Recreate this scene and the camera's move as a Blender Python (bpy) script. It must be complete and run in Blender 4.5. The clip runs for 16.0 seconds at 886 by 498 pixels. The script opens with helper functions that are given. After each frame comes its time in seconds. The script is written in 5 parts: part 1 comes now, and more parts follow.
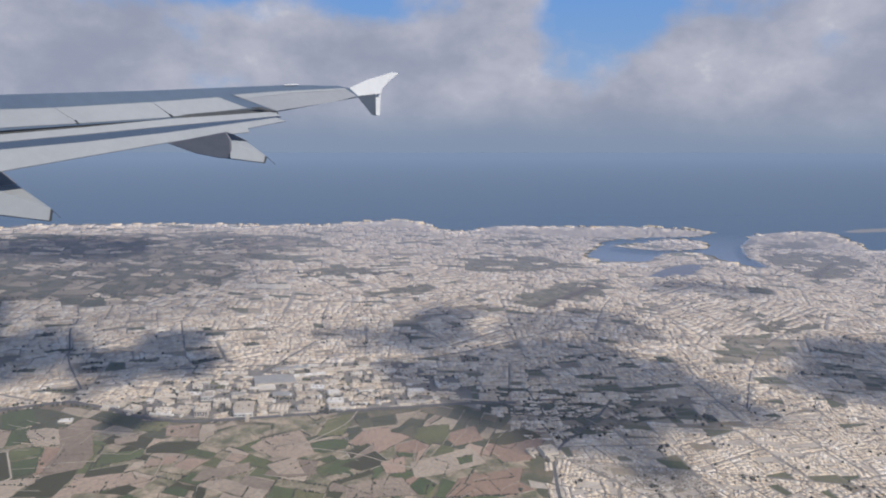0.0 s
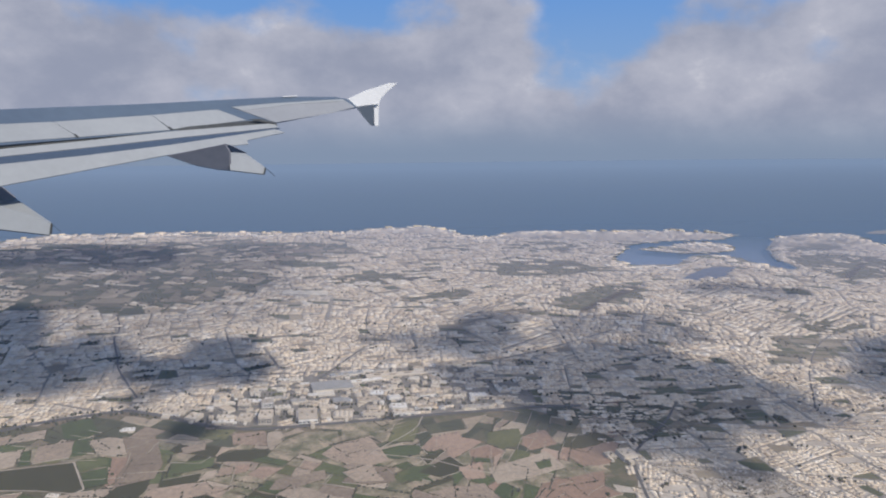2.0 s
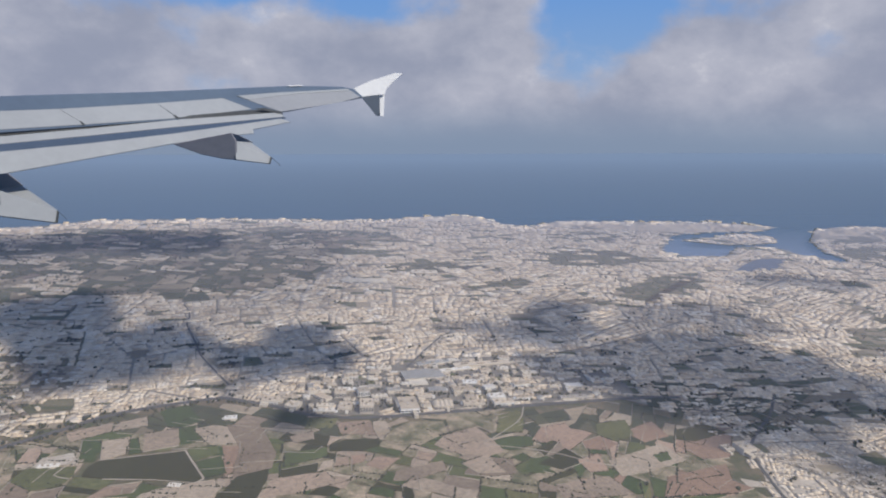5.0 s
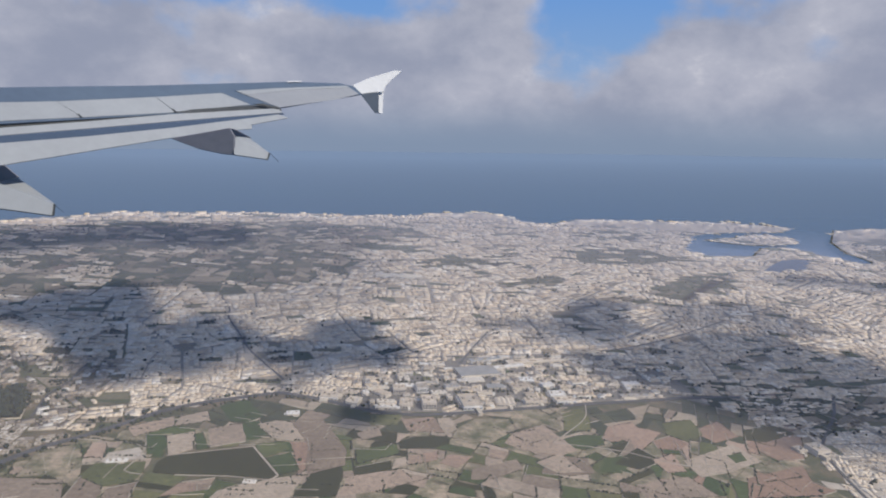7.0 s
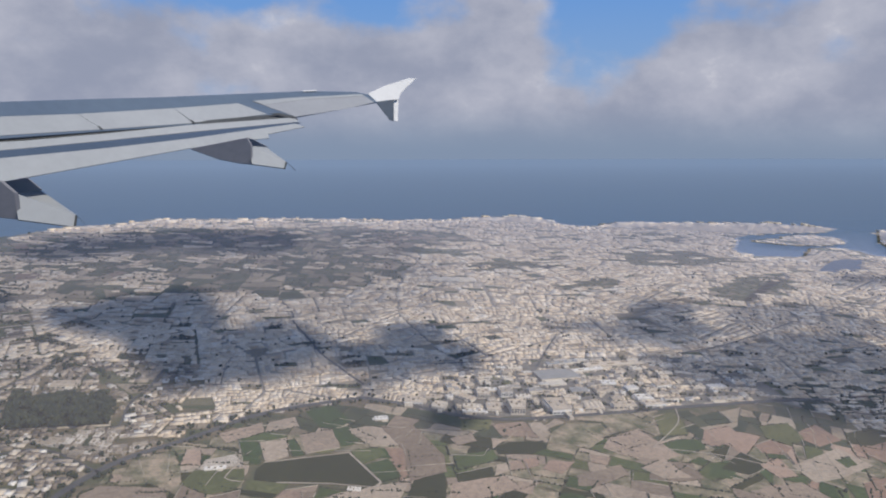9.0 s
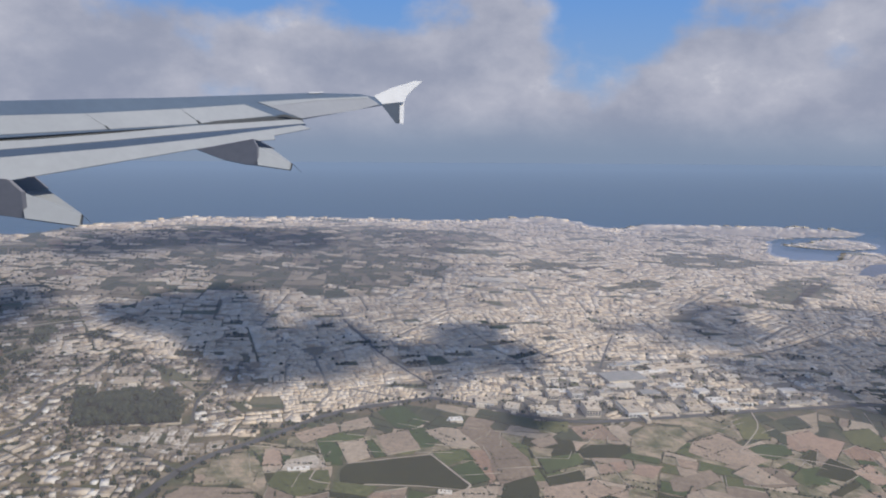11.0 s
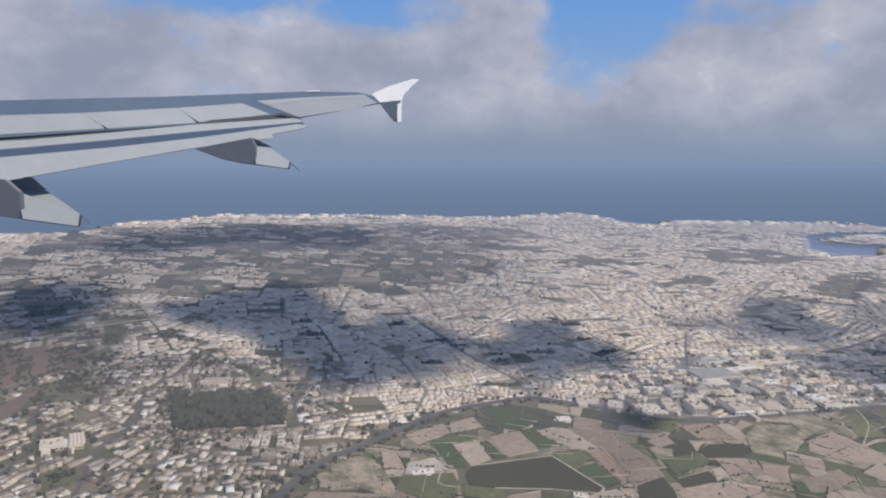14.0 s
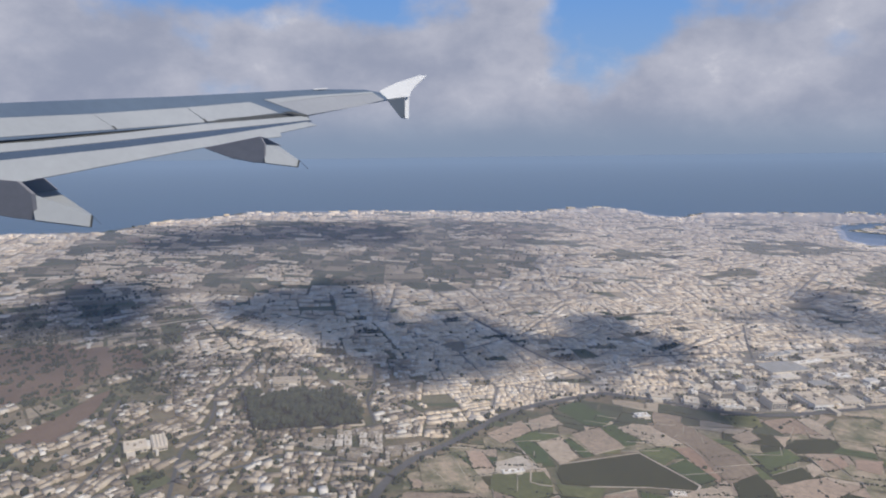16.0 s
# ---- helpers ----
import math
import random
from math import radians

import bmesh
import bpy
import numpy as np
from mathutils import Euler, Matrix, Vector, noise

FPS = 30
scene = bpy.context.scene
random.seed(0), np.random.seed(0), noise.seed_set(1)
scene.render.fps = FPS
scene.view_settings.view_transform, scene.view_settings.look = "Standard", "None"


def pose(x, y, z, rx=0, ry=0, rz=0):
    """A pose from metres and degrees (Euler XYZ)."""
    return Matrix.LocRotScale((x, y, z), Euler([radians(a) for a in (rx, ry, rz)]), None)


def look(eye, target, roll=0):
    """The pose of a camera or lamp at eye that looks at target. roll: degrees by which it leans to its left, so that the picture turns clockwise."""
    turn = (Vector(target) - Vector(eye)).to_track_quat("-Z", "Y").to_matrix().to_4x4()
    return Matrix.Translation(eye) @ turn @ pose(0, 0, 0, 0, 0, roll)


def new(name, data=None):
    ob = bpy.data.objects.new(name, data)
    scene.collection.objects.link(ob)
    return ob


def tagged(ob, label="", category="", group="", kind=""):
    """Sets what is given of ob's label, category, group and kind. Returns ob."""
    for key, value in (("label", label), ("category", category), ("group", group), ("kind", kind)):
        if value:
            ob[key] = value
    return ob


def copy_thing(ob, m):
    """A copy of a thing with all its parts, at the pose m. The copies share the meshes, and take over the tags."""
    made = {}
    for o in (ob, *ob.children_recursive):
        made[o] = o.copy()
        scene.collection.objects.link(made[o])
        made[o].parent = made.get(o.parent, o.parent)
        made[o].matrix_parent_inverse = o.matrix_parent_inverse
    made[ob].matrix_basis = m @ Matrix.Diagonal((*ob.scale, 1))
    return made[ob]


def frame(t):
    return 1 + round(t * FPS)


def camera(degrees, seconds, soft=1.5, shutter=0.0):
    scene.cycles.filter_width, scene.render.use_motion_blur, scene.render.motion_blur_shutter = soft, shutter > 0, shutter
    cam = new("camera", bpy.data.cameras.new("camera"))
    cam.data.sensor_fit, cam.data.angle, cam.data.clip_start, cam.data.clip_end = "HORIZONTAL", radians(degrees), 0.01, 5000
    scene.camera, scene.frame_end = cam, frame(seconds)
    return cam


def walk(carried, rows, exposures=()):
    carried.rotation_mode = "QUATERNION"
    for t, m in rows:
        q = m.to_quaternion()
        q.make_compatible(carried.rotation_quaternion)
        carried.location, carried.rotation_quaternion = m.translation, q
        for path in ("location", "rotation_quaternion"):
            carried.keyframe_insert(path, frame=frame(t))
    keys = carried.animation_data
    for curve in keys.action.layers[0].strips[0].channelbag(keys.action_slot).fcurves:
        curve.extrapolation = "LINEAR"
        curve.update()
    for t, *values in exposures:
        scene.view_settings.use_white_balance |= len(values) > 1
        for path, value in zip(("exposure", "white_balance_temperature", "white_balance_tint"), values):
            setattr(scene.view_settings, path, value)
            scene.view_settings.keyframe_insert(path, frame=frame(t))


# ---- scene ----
# ---------------------------------------------------------------- camera
cam = camera(67.0, 16.0, soft=2.0)
PATH = [
    (0.0, -0.9380, 0.0745, 3.4361, -4.055, -11.813, -3.596),
    (0.5, -1.1225, 0.1319, 3.3747, -4.086, -11.545, -3.758),
    (1.0, -1.3068, 0.1858, 3.3247, -4.047, -11.199, -3.818),
    (1.5, -1.4906, 0.2372, 3.2834, -4.239, -10.914, -3.056),
    (2.0, -1.6738, 0.2869, 3.2483, -4.430, -10.954, -2.917),
    (2.5, -1.8562, 0.3355, 3.2175, -4.404, -10.929, -3.464),
    (3.0, -2.0379, 0.3835, 3.1891, -4.442, -11.034, -3.845),
    (3.5, -2.2186, 0.4313, 3.1620, -4.214, -11.129, -4.167),
    (4.0, -2.3983, 0.4793, 3.1350, -4.375, -11.553, -3.322),
    (6.5, -3.2826, 0.7275, 2.9819, -4.378, -11.741, -3.921),
    (7.0, -3.4565, 0.7789, 2.9465, -4.618, -11.778, -4.262),
    (7.5, -3.6295, 0.8307, 2.9099, -3.975, -11.610, -4.433),
    (8.0, -3.8016, 0.8826, 2.8725, -3.365, -11.352, -4.824),
    (8.5, -3.9726, 0.9346, 2.8347, -3.612, -11.320, -3.316),
    (11.0, -4.8112, 1.1864, 2.6573, -3.322, -10.996, -3.887),
    (11.5, -4.9747, 1.2336, 2.6274, -3.530, -11.488, -3.442),
    (12.0, -5.1364, 1.2793, 2.6001, -3.546, -11.684, -3.816),
    (12.5, -5.2959, 1.3234, 2.5755, -3.503, -11.561, -3.956),
    (13.0, -5.4530, 1.3657, 2.5537, -3.664, -11.359, -3.887),
    (13.5, -5.6072, 1.4063, 2.5343, -3.822, -11.163, -3.621),
    (14.0, -5.7581, 1.4451, 2.5170, -3.815, -11.098, -3.641),
    (14.5, -5.9053, 1.4823, 2.5010, -3.820, -11.003, -3.400),
    (15.0, -6.0480, 1.5179, 2.4855, -3.685, -11.321, -3.198),
    (15.5, -6.1857, 1.5523, 2.4693, -3.507, -11.407, -3.098),
    (16.0, -6.3176, 1.5857, 2.4509, -3.353, -11.442, -2.850),
]
walk(cam, [(t, pose(x, y, z, 90 + pitch, roll, yaw)) for t, x, y, z, yaw, pitch, roll in PATH],
     exposures=[(0.0, 0.14), (7.0, 0.125), (11.0, 0.135), (16.0, 0.18)])
scene.cycles.transparent_max_bounces = 32

# ---------------------------------------------------------------- world and sun
SUN = Vector((0.52, -0.50, 0.69)).normalized()      # towards the sun
SUN_EL = math.asin(SUN.z)
world = bpy.data.worlds.new("sky")
scene.world = world
world.use_nodes = True
wn = world.node_tree
bg = wn.nodes["Background"]
SKY_LOW, SKY_HIGH = (0.22, 0.35, 0.57), (0.10, 0.265, 0.62)
SKY_CLOUD_LIGHT, SKY_CLOUD_SHADE, SKY_HAZE = (0.435, 0.448, 0.53), (0.27, 0.298, 0.395), (0.205, 0.265, 0.372)
sky = wn.nodes.new("ShaderNodeTexSky")
sky.sky_type = "NISHITA"
sky.sun_disc = False
sky.sun_elevation = SUN_EL
sky.sun_rotation = math.atan2(SUN.x, SUN.y)
sky.altitude = 800
sky.air_density = 1.0
sky.dust_density = 0.6
sky.ozone_density = 2.5
# the sky: clear blue above, broken cloud and sea haze low down
geo = wn.nodes.new("ShaderNodeTexCoord")
sep = wn.nodes.new("ShaderNodeSeparateXYZ")
wn.links.new(geo.outputs["Generated"], sep.inputs[0])


def sky_range(value, lo, hi, to0=0.0, to1=1.0):
    r = wn.nodes.new("ShaderNodeMapRange")
    r.interpolation_type = "SMOOTHSTEP"
    for key, v in (("From Min", lo), ("From Max", hi), ("To Min", to0), ("To Max", to1)):
        r.inputs[key].default_value = v
    wn.links.new(value, r.inputs["Value"])
    return r.outputs[0]


def sky_mix(fac, c1, c2):
    m = wn.nodes.new("ShaderNodeMix")
    m.data_type = "RGBA"
    for sock, v in ((m.inputs["Factor"], fac), (m.inputs[6], c1), (m.inputs[7], c2)):
        if hasattr(v, "is_output"):
            wn.links.new(v, sock)
        else:
            sock.default_value = (*v, 1)
    return m.outputs[2]


def sky_math(op, a, b):
    m = wn.nodes.new("ShaderNodeMath")
    m.operation = op
    for sock, v in zip(m.inputs, (a, b)):
        if hasattr(v, "is_output"):
            wn.links.new(v, sock)
        else:
            sock.default_value = v
    return m.outputs[0]


def sky_noise(scale, stretch, detail, shift, rough=0.5):
    mp = wn.nodes.new("ShaderNodeMapping")
    mp.inputs["Scale"].default_value = (1, 1, stretch)
    mp.inputs["Location"].default_value = (shift, 0, 0)
    wn.links.new(geo.outputs["Generated"], mp.inputs["Vector"])
    n = wn.nodes.new("ShaderNodeTexNoise")
    n.inputs["Scale"].default_value, n.inputs["Detail"].default_value, n.inputs["Roughness"].default_value = scale, detail, rough
    wn.links.new(mp.outputs[0], n.inputs["Vector"])
    return n.outputs["Fac"]


up = sky_math("ADD", sep.outputs["Z"], sky_math("MULTIPLY", sep.outputs["X"], -0.058))
puffs = sky_noise(5.0, 1.5, 6.0, 0.35)
tone = sky_noise(7.0, 1.5, 8.0, 4.0, 0.58)
height = sky_range(up, 0.03, 0.19, 0.24, -0.05)            # clouds gather low down

def gap(centre, half, depth):
    """A break in the cloud about one bearing."""
    d = sky_math("ABSOLUTE", sky_math("SUBTRACT", sep.outputs["X"], centre), 0.0)
    return sky_range(d, 0.0, half, -depth, 0.0)


fill = sky_math("ADD", sky_math("ADD", gap(-0.28, 0.17, 0.19), gap(0.27, 0.18, 0.23)), 0.085)
cover = sky_range(sky_math("ADD", sky_math("ADD", puffs, height), fill), 0.50, 0.66)
cloud_col = sky_mix(sky_range(tone, 0.30, 0.74), SKY_CLOUD_SHADE, SKY_CLOUD_LIGHT)
cloud_col = sky_mix(sky_range(tone, 0.60, 0.76), cloud_col, (0.59, 0.59, 0.645))
hue = sky_mix(sky_range(up, 0.0, 0.25), SKY_LOW, SKY_HIGH)
upper = sky_mix(cover, hue, cloud_col)
seen = sky_mix(sky_range(up, -0.06, 0.025), SKY_HAZE, upper)
open_sky = sky_range(up, 0.30, 0.55)
scaled = wn.nodes.new("ShaderNodeVectorMath")
scaled.operation = "SCALE"
scaled.inputs["Scale"].default_value = 0.15
wn.links.new(sky.outputs["Color"], scaled.inputs[0])
wn.links.new(sky_mix(open_sky, seen, scaled.outputs[0]), bg.inputs["Color"])
bg.inputs["Strength"].default_value = 1.0
sun_data = bpy.data.lights.new("sun", "SUN")
sun_data.energy, sun_data.angle, sun_data.color = 3.7, radians(0.53), (1.0, 0.925, 0.81)
sun_ob = new("sun", sun_data)
sun_ob.matrix_world = look(SUN * 60, (0, 0, 0))


# ---------------------------------------------------------------- materials
def node(nt, kind, **inputs):
    n = nt.nodes.new(kind)
    for key, value in inputs.items():
        n.inputs[key.replace("_", " ")].default_value = value
    return n


def ramp(nt, fac, stops):
    r = nt.nodes.new("ShaderNodeValToRGB")
    el = r.color_ramp.elements
    while len(el) < len(stops):
        el.new(0.5)
    for e, (p, c) in zip(el, stops):
        e.position, e.color = p, (*c, 1)
    nt.links.new(fac, r.inputs["Fac"])
    return r.outputs["Color"]


def blend(nt, fac, a, b, mode="MIX"):
    m = nt.nodes.new("ShaderNodeMix")
    m.data_type, m.blend_type = "RGBA", mode
    for sock, v in ((m.inputs["Factor"], fac), (m.inputs[6], a), (m.inputs[7], b)):
        if hasattr(v, "is_output"):
            nt.links.new(v, sock)
        else:
            sock.default_value = v if isinstance(v, float) else (*v, 1)
    return m.outputs[2]


def noise_of(nt, scale, detail=5.0, rough=0.55, coords="Object"):
    tc = nt.nodes.new("ShaderNodeTexCoord")
    n = node(nt, "ShaderNodeTexNoise", Scale=scale, Detail=detail, Roughness=rough)
    nt.links.new(tc.outputs[coords], n.inputs["Vector"])
    return n.outputs["Fac"]


def surface(name, stops, source="island", scale=6.0, grain=60.0, strength=0.35, rough=0.85, metal=0.0, bump=0.2, dist=0.004, spec=0.3, patch=0.62):
    """A material whose colour varies by piece (island, object) or by broad noise, with finer grain and relief on top."""
    m = bpy.data.materials.new(name)
    m.use_nodes = True
    nt = m.node_tree
    bsdf = nt.nodes["Principled BSDF"]
    if source == "island":
        fac = nt.nodes.new("ShaderNodeNewGeometry").outputs["Random Per Island"]
    elif source == "patch":
        one = nt.nodes.new("ShaderNodeNewGeometry").outputs["Random Per Island"]
        wide = nt.nodes.new("ShaderNodeMapRange")
        wide.inputs["From Min"].default_value, wide.inputs["From Max"].default_value = 0.3, 0.7
        nt.links.new(noise_of(nt, 2.6, 6.0, 0.68), wide.inputs["Value"])
        both = nt.nodes.new("ShaderNodeMix")
        both.inputs["Factor"].default_value = patch
        nt.links.new(one, both.inputs[2])
        nt.links.new(wide.outputs[0], both.inputs[3])
        fac = both.outputs[0]
    elif source == "object":
        fac = nt.nodes.new("ShaderNodeObjectInfo").outputs["Random"]
    else:
        fac = noise_of(nt, scale, 6.0, 0.6)
    col = ramp(nt, fac, stops)
    fine = noise_of(nt, grain, 4.0, 0.65)
    broad = noise_of(nt, scale * 0.37, 3.0, 0.5)
    shade = ramp(nt, fine, [(0.3, (1 - strength,) * 3), (0.7, (1.0,) * 3)])
    stain = ramp(nt, broad, [(0.35, (1 - strength * 0.6,) * 3), (0.65, (1.0,) * 3)])
    col = blend(nt, 1.0, blend(nt, 1.0, col, shade, "MULTIPLY"), stain, "MULTIPLY")
    nt.links.new(col, bsdf.inputs["Base Color"])
    bsdf.inputs["Roughness"].default_value = rough
    bsdf.inputs["Metallic"].default_value = metal
    bsdf.inputs["Specular IOR Level"].default_value = spec
    if bump:
        b = node(nt, "ShaderNodeBump", Strength=bump, Distance=dist)
        nt.links.new(fine, b.inputs["Height"])
        nt.links.new(b.outputs["Normal"], bsdf.inputs["Normal"])
    return m


LIMESTONE = surface("limestone", [(0.08, (0.36, 0.275, 0.19)), (0.25, (0.58, 0.46, 0.335)), (0.45, (0.75, 0.615, 0.46)), (0.66, (0.86, 0.73, 0.575)), (0.88, (0.95, 0.875, 0.78))], "patch", 2.0, 7.0, 0.28)
# Limestone with a darker, more varied range, for the village houses.
LIMESTONE_DARK = surface("darker_limestone", [(0.1, (0.11, 0.09, 0.07)), (0.3, (0.27, 0.22, 0.165)), (0.5, (0.46, 0.38, 0.29)), (0.72, (0.62, 0.53, 0.42)), (0.9, (0.88, 0.83, 0.75))], "patch", 2.0, 7.0, 0.34, patch=0.3)
LIMESTONE_HOUSE = surface("limestone_house", [(0.0, (0.221, 0.183, 0.140)), (0.5, (0.391, 0.327, 0.246)), (0.85, (0.493, 0.433, 0.353)), (1.0, (0.697, 0.663, 0.612))], "object", 1.5, 70.0, 0.3)
ROOF = surface("flat_roof", [(0.0, (0.30, 0.255, 0.205)), (0.5, (0.50, 0.43, 0.345)), (1.0, (0.76, 0.69, 0.60))], "object", 2.0, 60.0, 0.35)
HALL_ROOF = surface("hall_roof", [(0.0, (0.36, 0.38, 0.40)), (0.12, (0.50, 0.42, 0.33)), (0.45, (0.70, 0.60, 0.48)), (0.8, (0.80, 0.72, 0.61)), (1.0, (0.88, 0.86, 0.83))], "object", 2.0, 40.0, 0.25, 0.9, spec=0.15)
GREY_ROOF = surface("grey_sheet_roof", [(0.3, (0.30, 0.295, 0.29)), (0.7, (0.37, 0.365, 0.355))], "noise", 3.0, 40.0, 0.2, 0.9, spec=0.05)
HALL_WALL = surface("hall_wall", [(0.0, (0.58, 0.50, 0.39)), (0.7, (0.72, 0.64, 0.53)), (1.0, (0.86, 0.84, 0.80))], "object", 3.0, 40.0, 0.25, 0.7)
GLAZING = surface("dark_glazing", [(0.0, (0.05, 0.06, 0.08)), (1.0, (0.09, 0.11, 0.14))], "object", 9.0, 80.0, 0.2, 0.2, 0.0, 0.0, spec=0.6)
ASPHALT = surface("asphalt", [(0.35, (0.075, 0.075, 0.078)), (0.65, (0.125, 0.12, 0.115))], "noise", 3.0, 50.0, 0.3)
TRACK = surface("dirt_track", [(0.3, (0.38, 0.31, 0.235)), (0.7, (0.50, 0.43, 0.345))], "noise", 4.0, 50.0, 0.25)
EARTH = surface("dry_earth", [(0.32, (0.06, 0.075, 0.03)), (0.45, (0.115, 0.115, 0.055)), (0.56, (0.205, 0.165, 0.10)), (0.72, (0.29, 0.225, 0.15))], "noise", 2.2, 26.0, 0.45)
SCRUB = surface("green_scrub", [(0.3, (0.045, 0.056, 0.026)), (0.5, (0.085, 0.095, 0.045)), (0.64, (0.26, 0.21, 0.14))], "noise", 5.0, 22.0, 0.45, spec=0.05)
RED_SOIL = surface("ploughed_red_soil", [(0.3, (0.15, 0.095, 0.065)), (0.7, (0.21, 0.14, 0.095))], "noise", 3.0, 40.0, 0.35)
RED_SOIL_PALE = surface("reddish_soil", [(0.0, (0.32, 0.205, 0.14)), (0.5, (0.42, 0.28, 0.20)), (1.0, (0.50, 0.365, 0.27))], "object", 4.5, 26.0, 0.35)
CONCRETE = surface("yard_concrete", [(0.3, (0.14, 0.13, 0.11)), (0.7, (0.27, 0.245, 0.21))], "noise", 5.0, 40.0, 0.35)
SOIL = surface("tilled_soil", [(0.0, (0.28, 0.21, 0.148)), (0.35, (0.42, 0.325, 0.24)), (0.7, (0.57, 0.46, 0.345)), (1.0, (0.37, 0.255, 0.18))], "object", 4.5, 26.0, 0.42)
CROP = surface("green_crop", [(0.0, (0.062, 0.098, 0.034)), (0.5, (0.11, 0.14, 0.052)), (1.0, (0.20, 0.19, 0.085))], "object", 4.5, 26.0, 0.45, spec=0.08)
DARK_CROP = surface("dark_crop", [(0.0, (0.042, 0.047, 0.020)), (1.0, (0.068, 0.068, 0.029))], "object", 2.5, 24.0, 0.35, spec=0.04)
PAVED = surface("limestone_dust", [(0.35, (0.46, 0.39, 0.31)), (0.65, (0.62, 0.54, 0.445))], "noise", 4.0, 30.0, 0.3)
FALLOW = surface("weedy_fallow_soil", [(0.36, (0.12, 0.13, 0.06)), (0.5, (0.29, 0.245, 0.152)), (0.62, (0.49, 0.385, 0.27))], "noise", 5.0, 26.0, 0.4)
GARDEN = surface("garden_ground", [(0.0, (0.06, 0.08, 0.032)), (0.35, (0.12, 0.13, 0.06)), (0.6, (0.26, 0.21, 0.135)), (1.0, (0.44, 0.36, 0.26))], "island", 4.0, 30.0, 0.45)
FAR_FIELD = surface("far_field", [(0.0, (0.036, 0.05, 0.022)), (0.42, (0.075, 0.085, 0.038)), (0.6, (0.15, 0.13, 0.078)), (0.78, (0.38, 0.30, 0.21)), (0.9, (0.55, 0.45, 0.33)), (1.0, (0.17, 0.10, 0.07))], "island", 4.0, 20.0, 0.4)
FOLIAGE = surface("foliage", [(0.0, (0.016, 0.026, 0.012)), (0.6, (0.032, 0.043, 0.020)), (1.0, (0.06, 0.07, 0.031))], "island", 6.0, 90.0, 0.4)
STONE_WALL = surface("rubble_wall", [(0.3, (0.36, 0.31, 0.24)), (0.7, (0.55, 0.48, 0.38))], "noise", 9.0, 90.0, 0.3)
WATER = surface("harbour_water", [(0.3, (0.004, 0.046, 0.125)), (0.7, (0.006, 0.056, 0.145))], "noise", 0.6, 18.0, 0.15, 0.5, 0.0, 0.12, 0.003, 0.25)
SEA = surface("open_sea", [(0.3, (0.036, 0.10, 0.195)), (0.7, (0.045, 0.12, 0.22))], "noise", 0.004, 0.2, 0.08, 0.35, 0.0, 0.05, 0.3, 0.5)
WING_WHITE = surface("wing_light_grey_paint", [(0.3, (0.275, 0.29, 0.305)), (0.7, (0.32, 0.335, 0.35))], "noise", 0.05, 0.6, 0.08, 0.4, 0.0, 0.0)
AILERON_GREY = surface("aileron_grey_paint", [(0.3, (0.25, 0.26, 0.28)), (0.7, (0.285, 0.295, 0.315))], "noise", 0.05, 0.6, 0.08, 0.45, 0.0, 0.0)
FENCE_WHITE = surface("white_paint", [(0.3, (0.52, 0.525, 0.53)), (0.7, (0.58, 0.585, 0.59))], "noise", 0.05, 0.8, 0.06, 0.35, 0.0, 0.0)
WING_GREY = surface("wing_blue_grey", [(0.3, (0.085, 0.115, 0.165)), (0.7, (0.105, 0.14, 0.19))], "noise", 0.05, 0.6, 0.1, 0.45, 0.0, 0.0)
# Darker copy of the wing grey, with the fairings' shade in its colour.
FAIRING_SHADE = surface("fairing_grey_with_shade", [(0.3, (0.25, 0.245, 0.268)), (0.7, (0.285, 0.28, 0.302))], "noise", 0.05, 0.6, 0.12, 0.6, 0.0, 0.0, spec=0.15)
# Darker blue-grey that puts the slot's shade into its colour.
WING_SLOT_SHADE = surface("wing_slot_shade", [(0.3, (0.045, 0.07, 0.115)), (0.7, (0.06, 0.085, 0.135))], "noise", 0.05, 0.6, 0.1, 0.5, 0.0, 0.0)
# Dark colour standing in for shade in gaps, also for seams and edges.
WING_DARK = surface("wing_gap_shade_and_seams", [(0.3, (0.05, 0.055, 0.06)), (0.7, (0.08, 0.085, 0.09))], "noise", 0.1, 0.7, 0.2, 0.6, 0.0, 0.0)


def cloud_material(name, opacity, scale, low, high, albedo):
    m = bpy.data.materials.new(name)
    m.use_nodes = True
    nt = m.node_tree
    nt.nodes.remove(nt.nodes["Principled BSDF"])
    out = nt.nodes["Material Output"]
    dif = node(nt, "ShaderNodeBsdfDiffuse", Color=(*albedo, 1))
    trl = node(nt, "ShaderNodeBsdfTranslucent", Color=(*albedo, 1))
    body = node(nt, "ShaderNodeMixShader", Fac=0.45)
    nt.links.new(dif.outputs[0], body.inputs[1])
    nt.links.new(trl.outputs[0], body.inputs[2])
    clear = nt.nodes.new("ShaderNodeBsdfTransparent")
    mix = nt.nodes.new("ShaderNodeMixShader")
    fac = noise_of(nt, scale, 5.0, 0.6)
    rng = nt.nodes.new("ShaderNodeMapRange")
    rng.interpolation_type = "SMOOTHSTEP"
    rng.inputs["From Min"].default_value, rng.inputs["From Max"].default_value = low, high
    rng.inputs["To Max"].default_value = opacity
    nt.links.new(fac, rng.inputs["Value"])
    nt.links.new(rng.outputs[0], mix.inputs["Fac"])
    nt.links.new(clear.outputs[0], mix.inputs[1])
    nt.links.new(body.outputs[0], mix.inputs[2])
    nt.links.new(mix.outputs[0], out.inputs["Surface"])
    return m


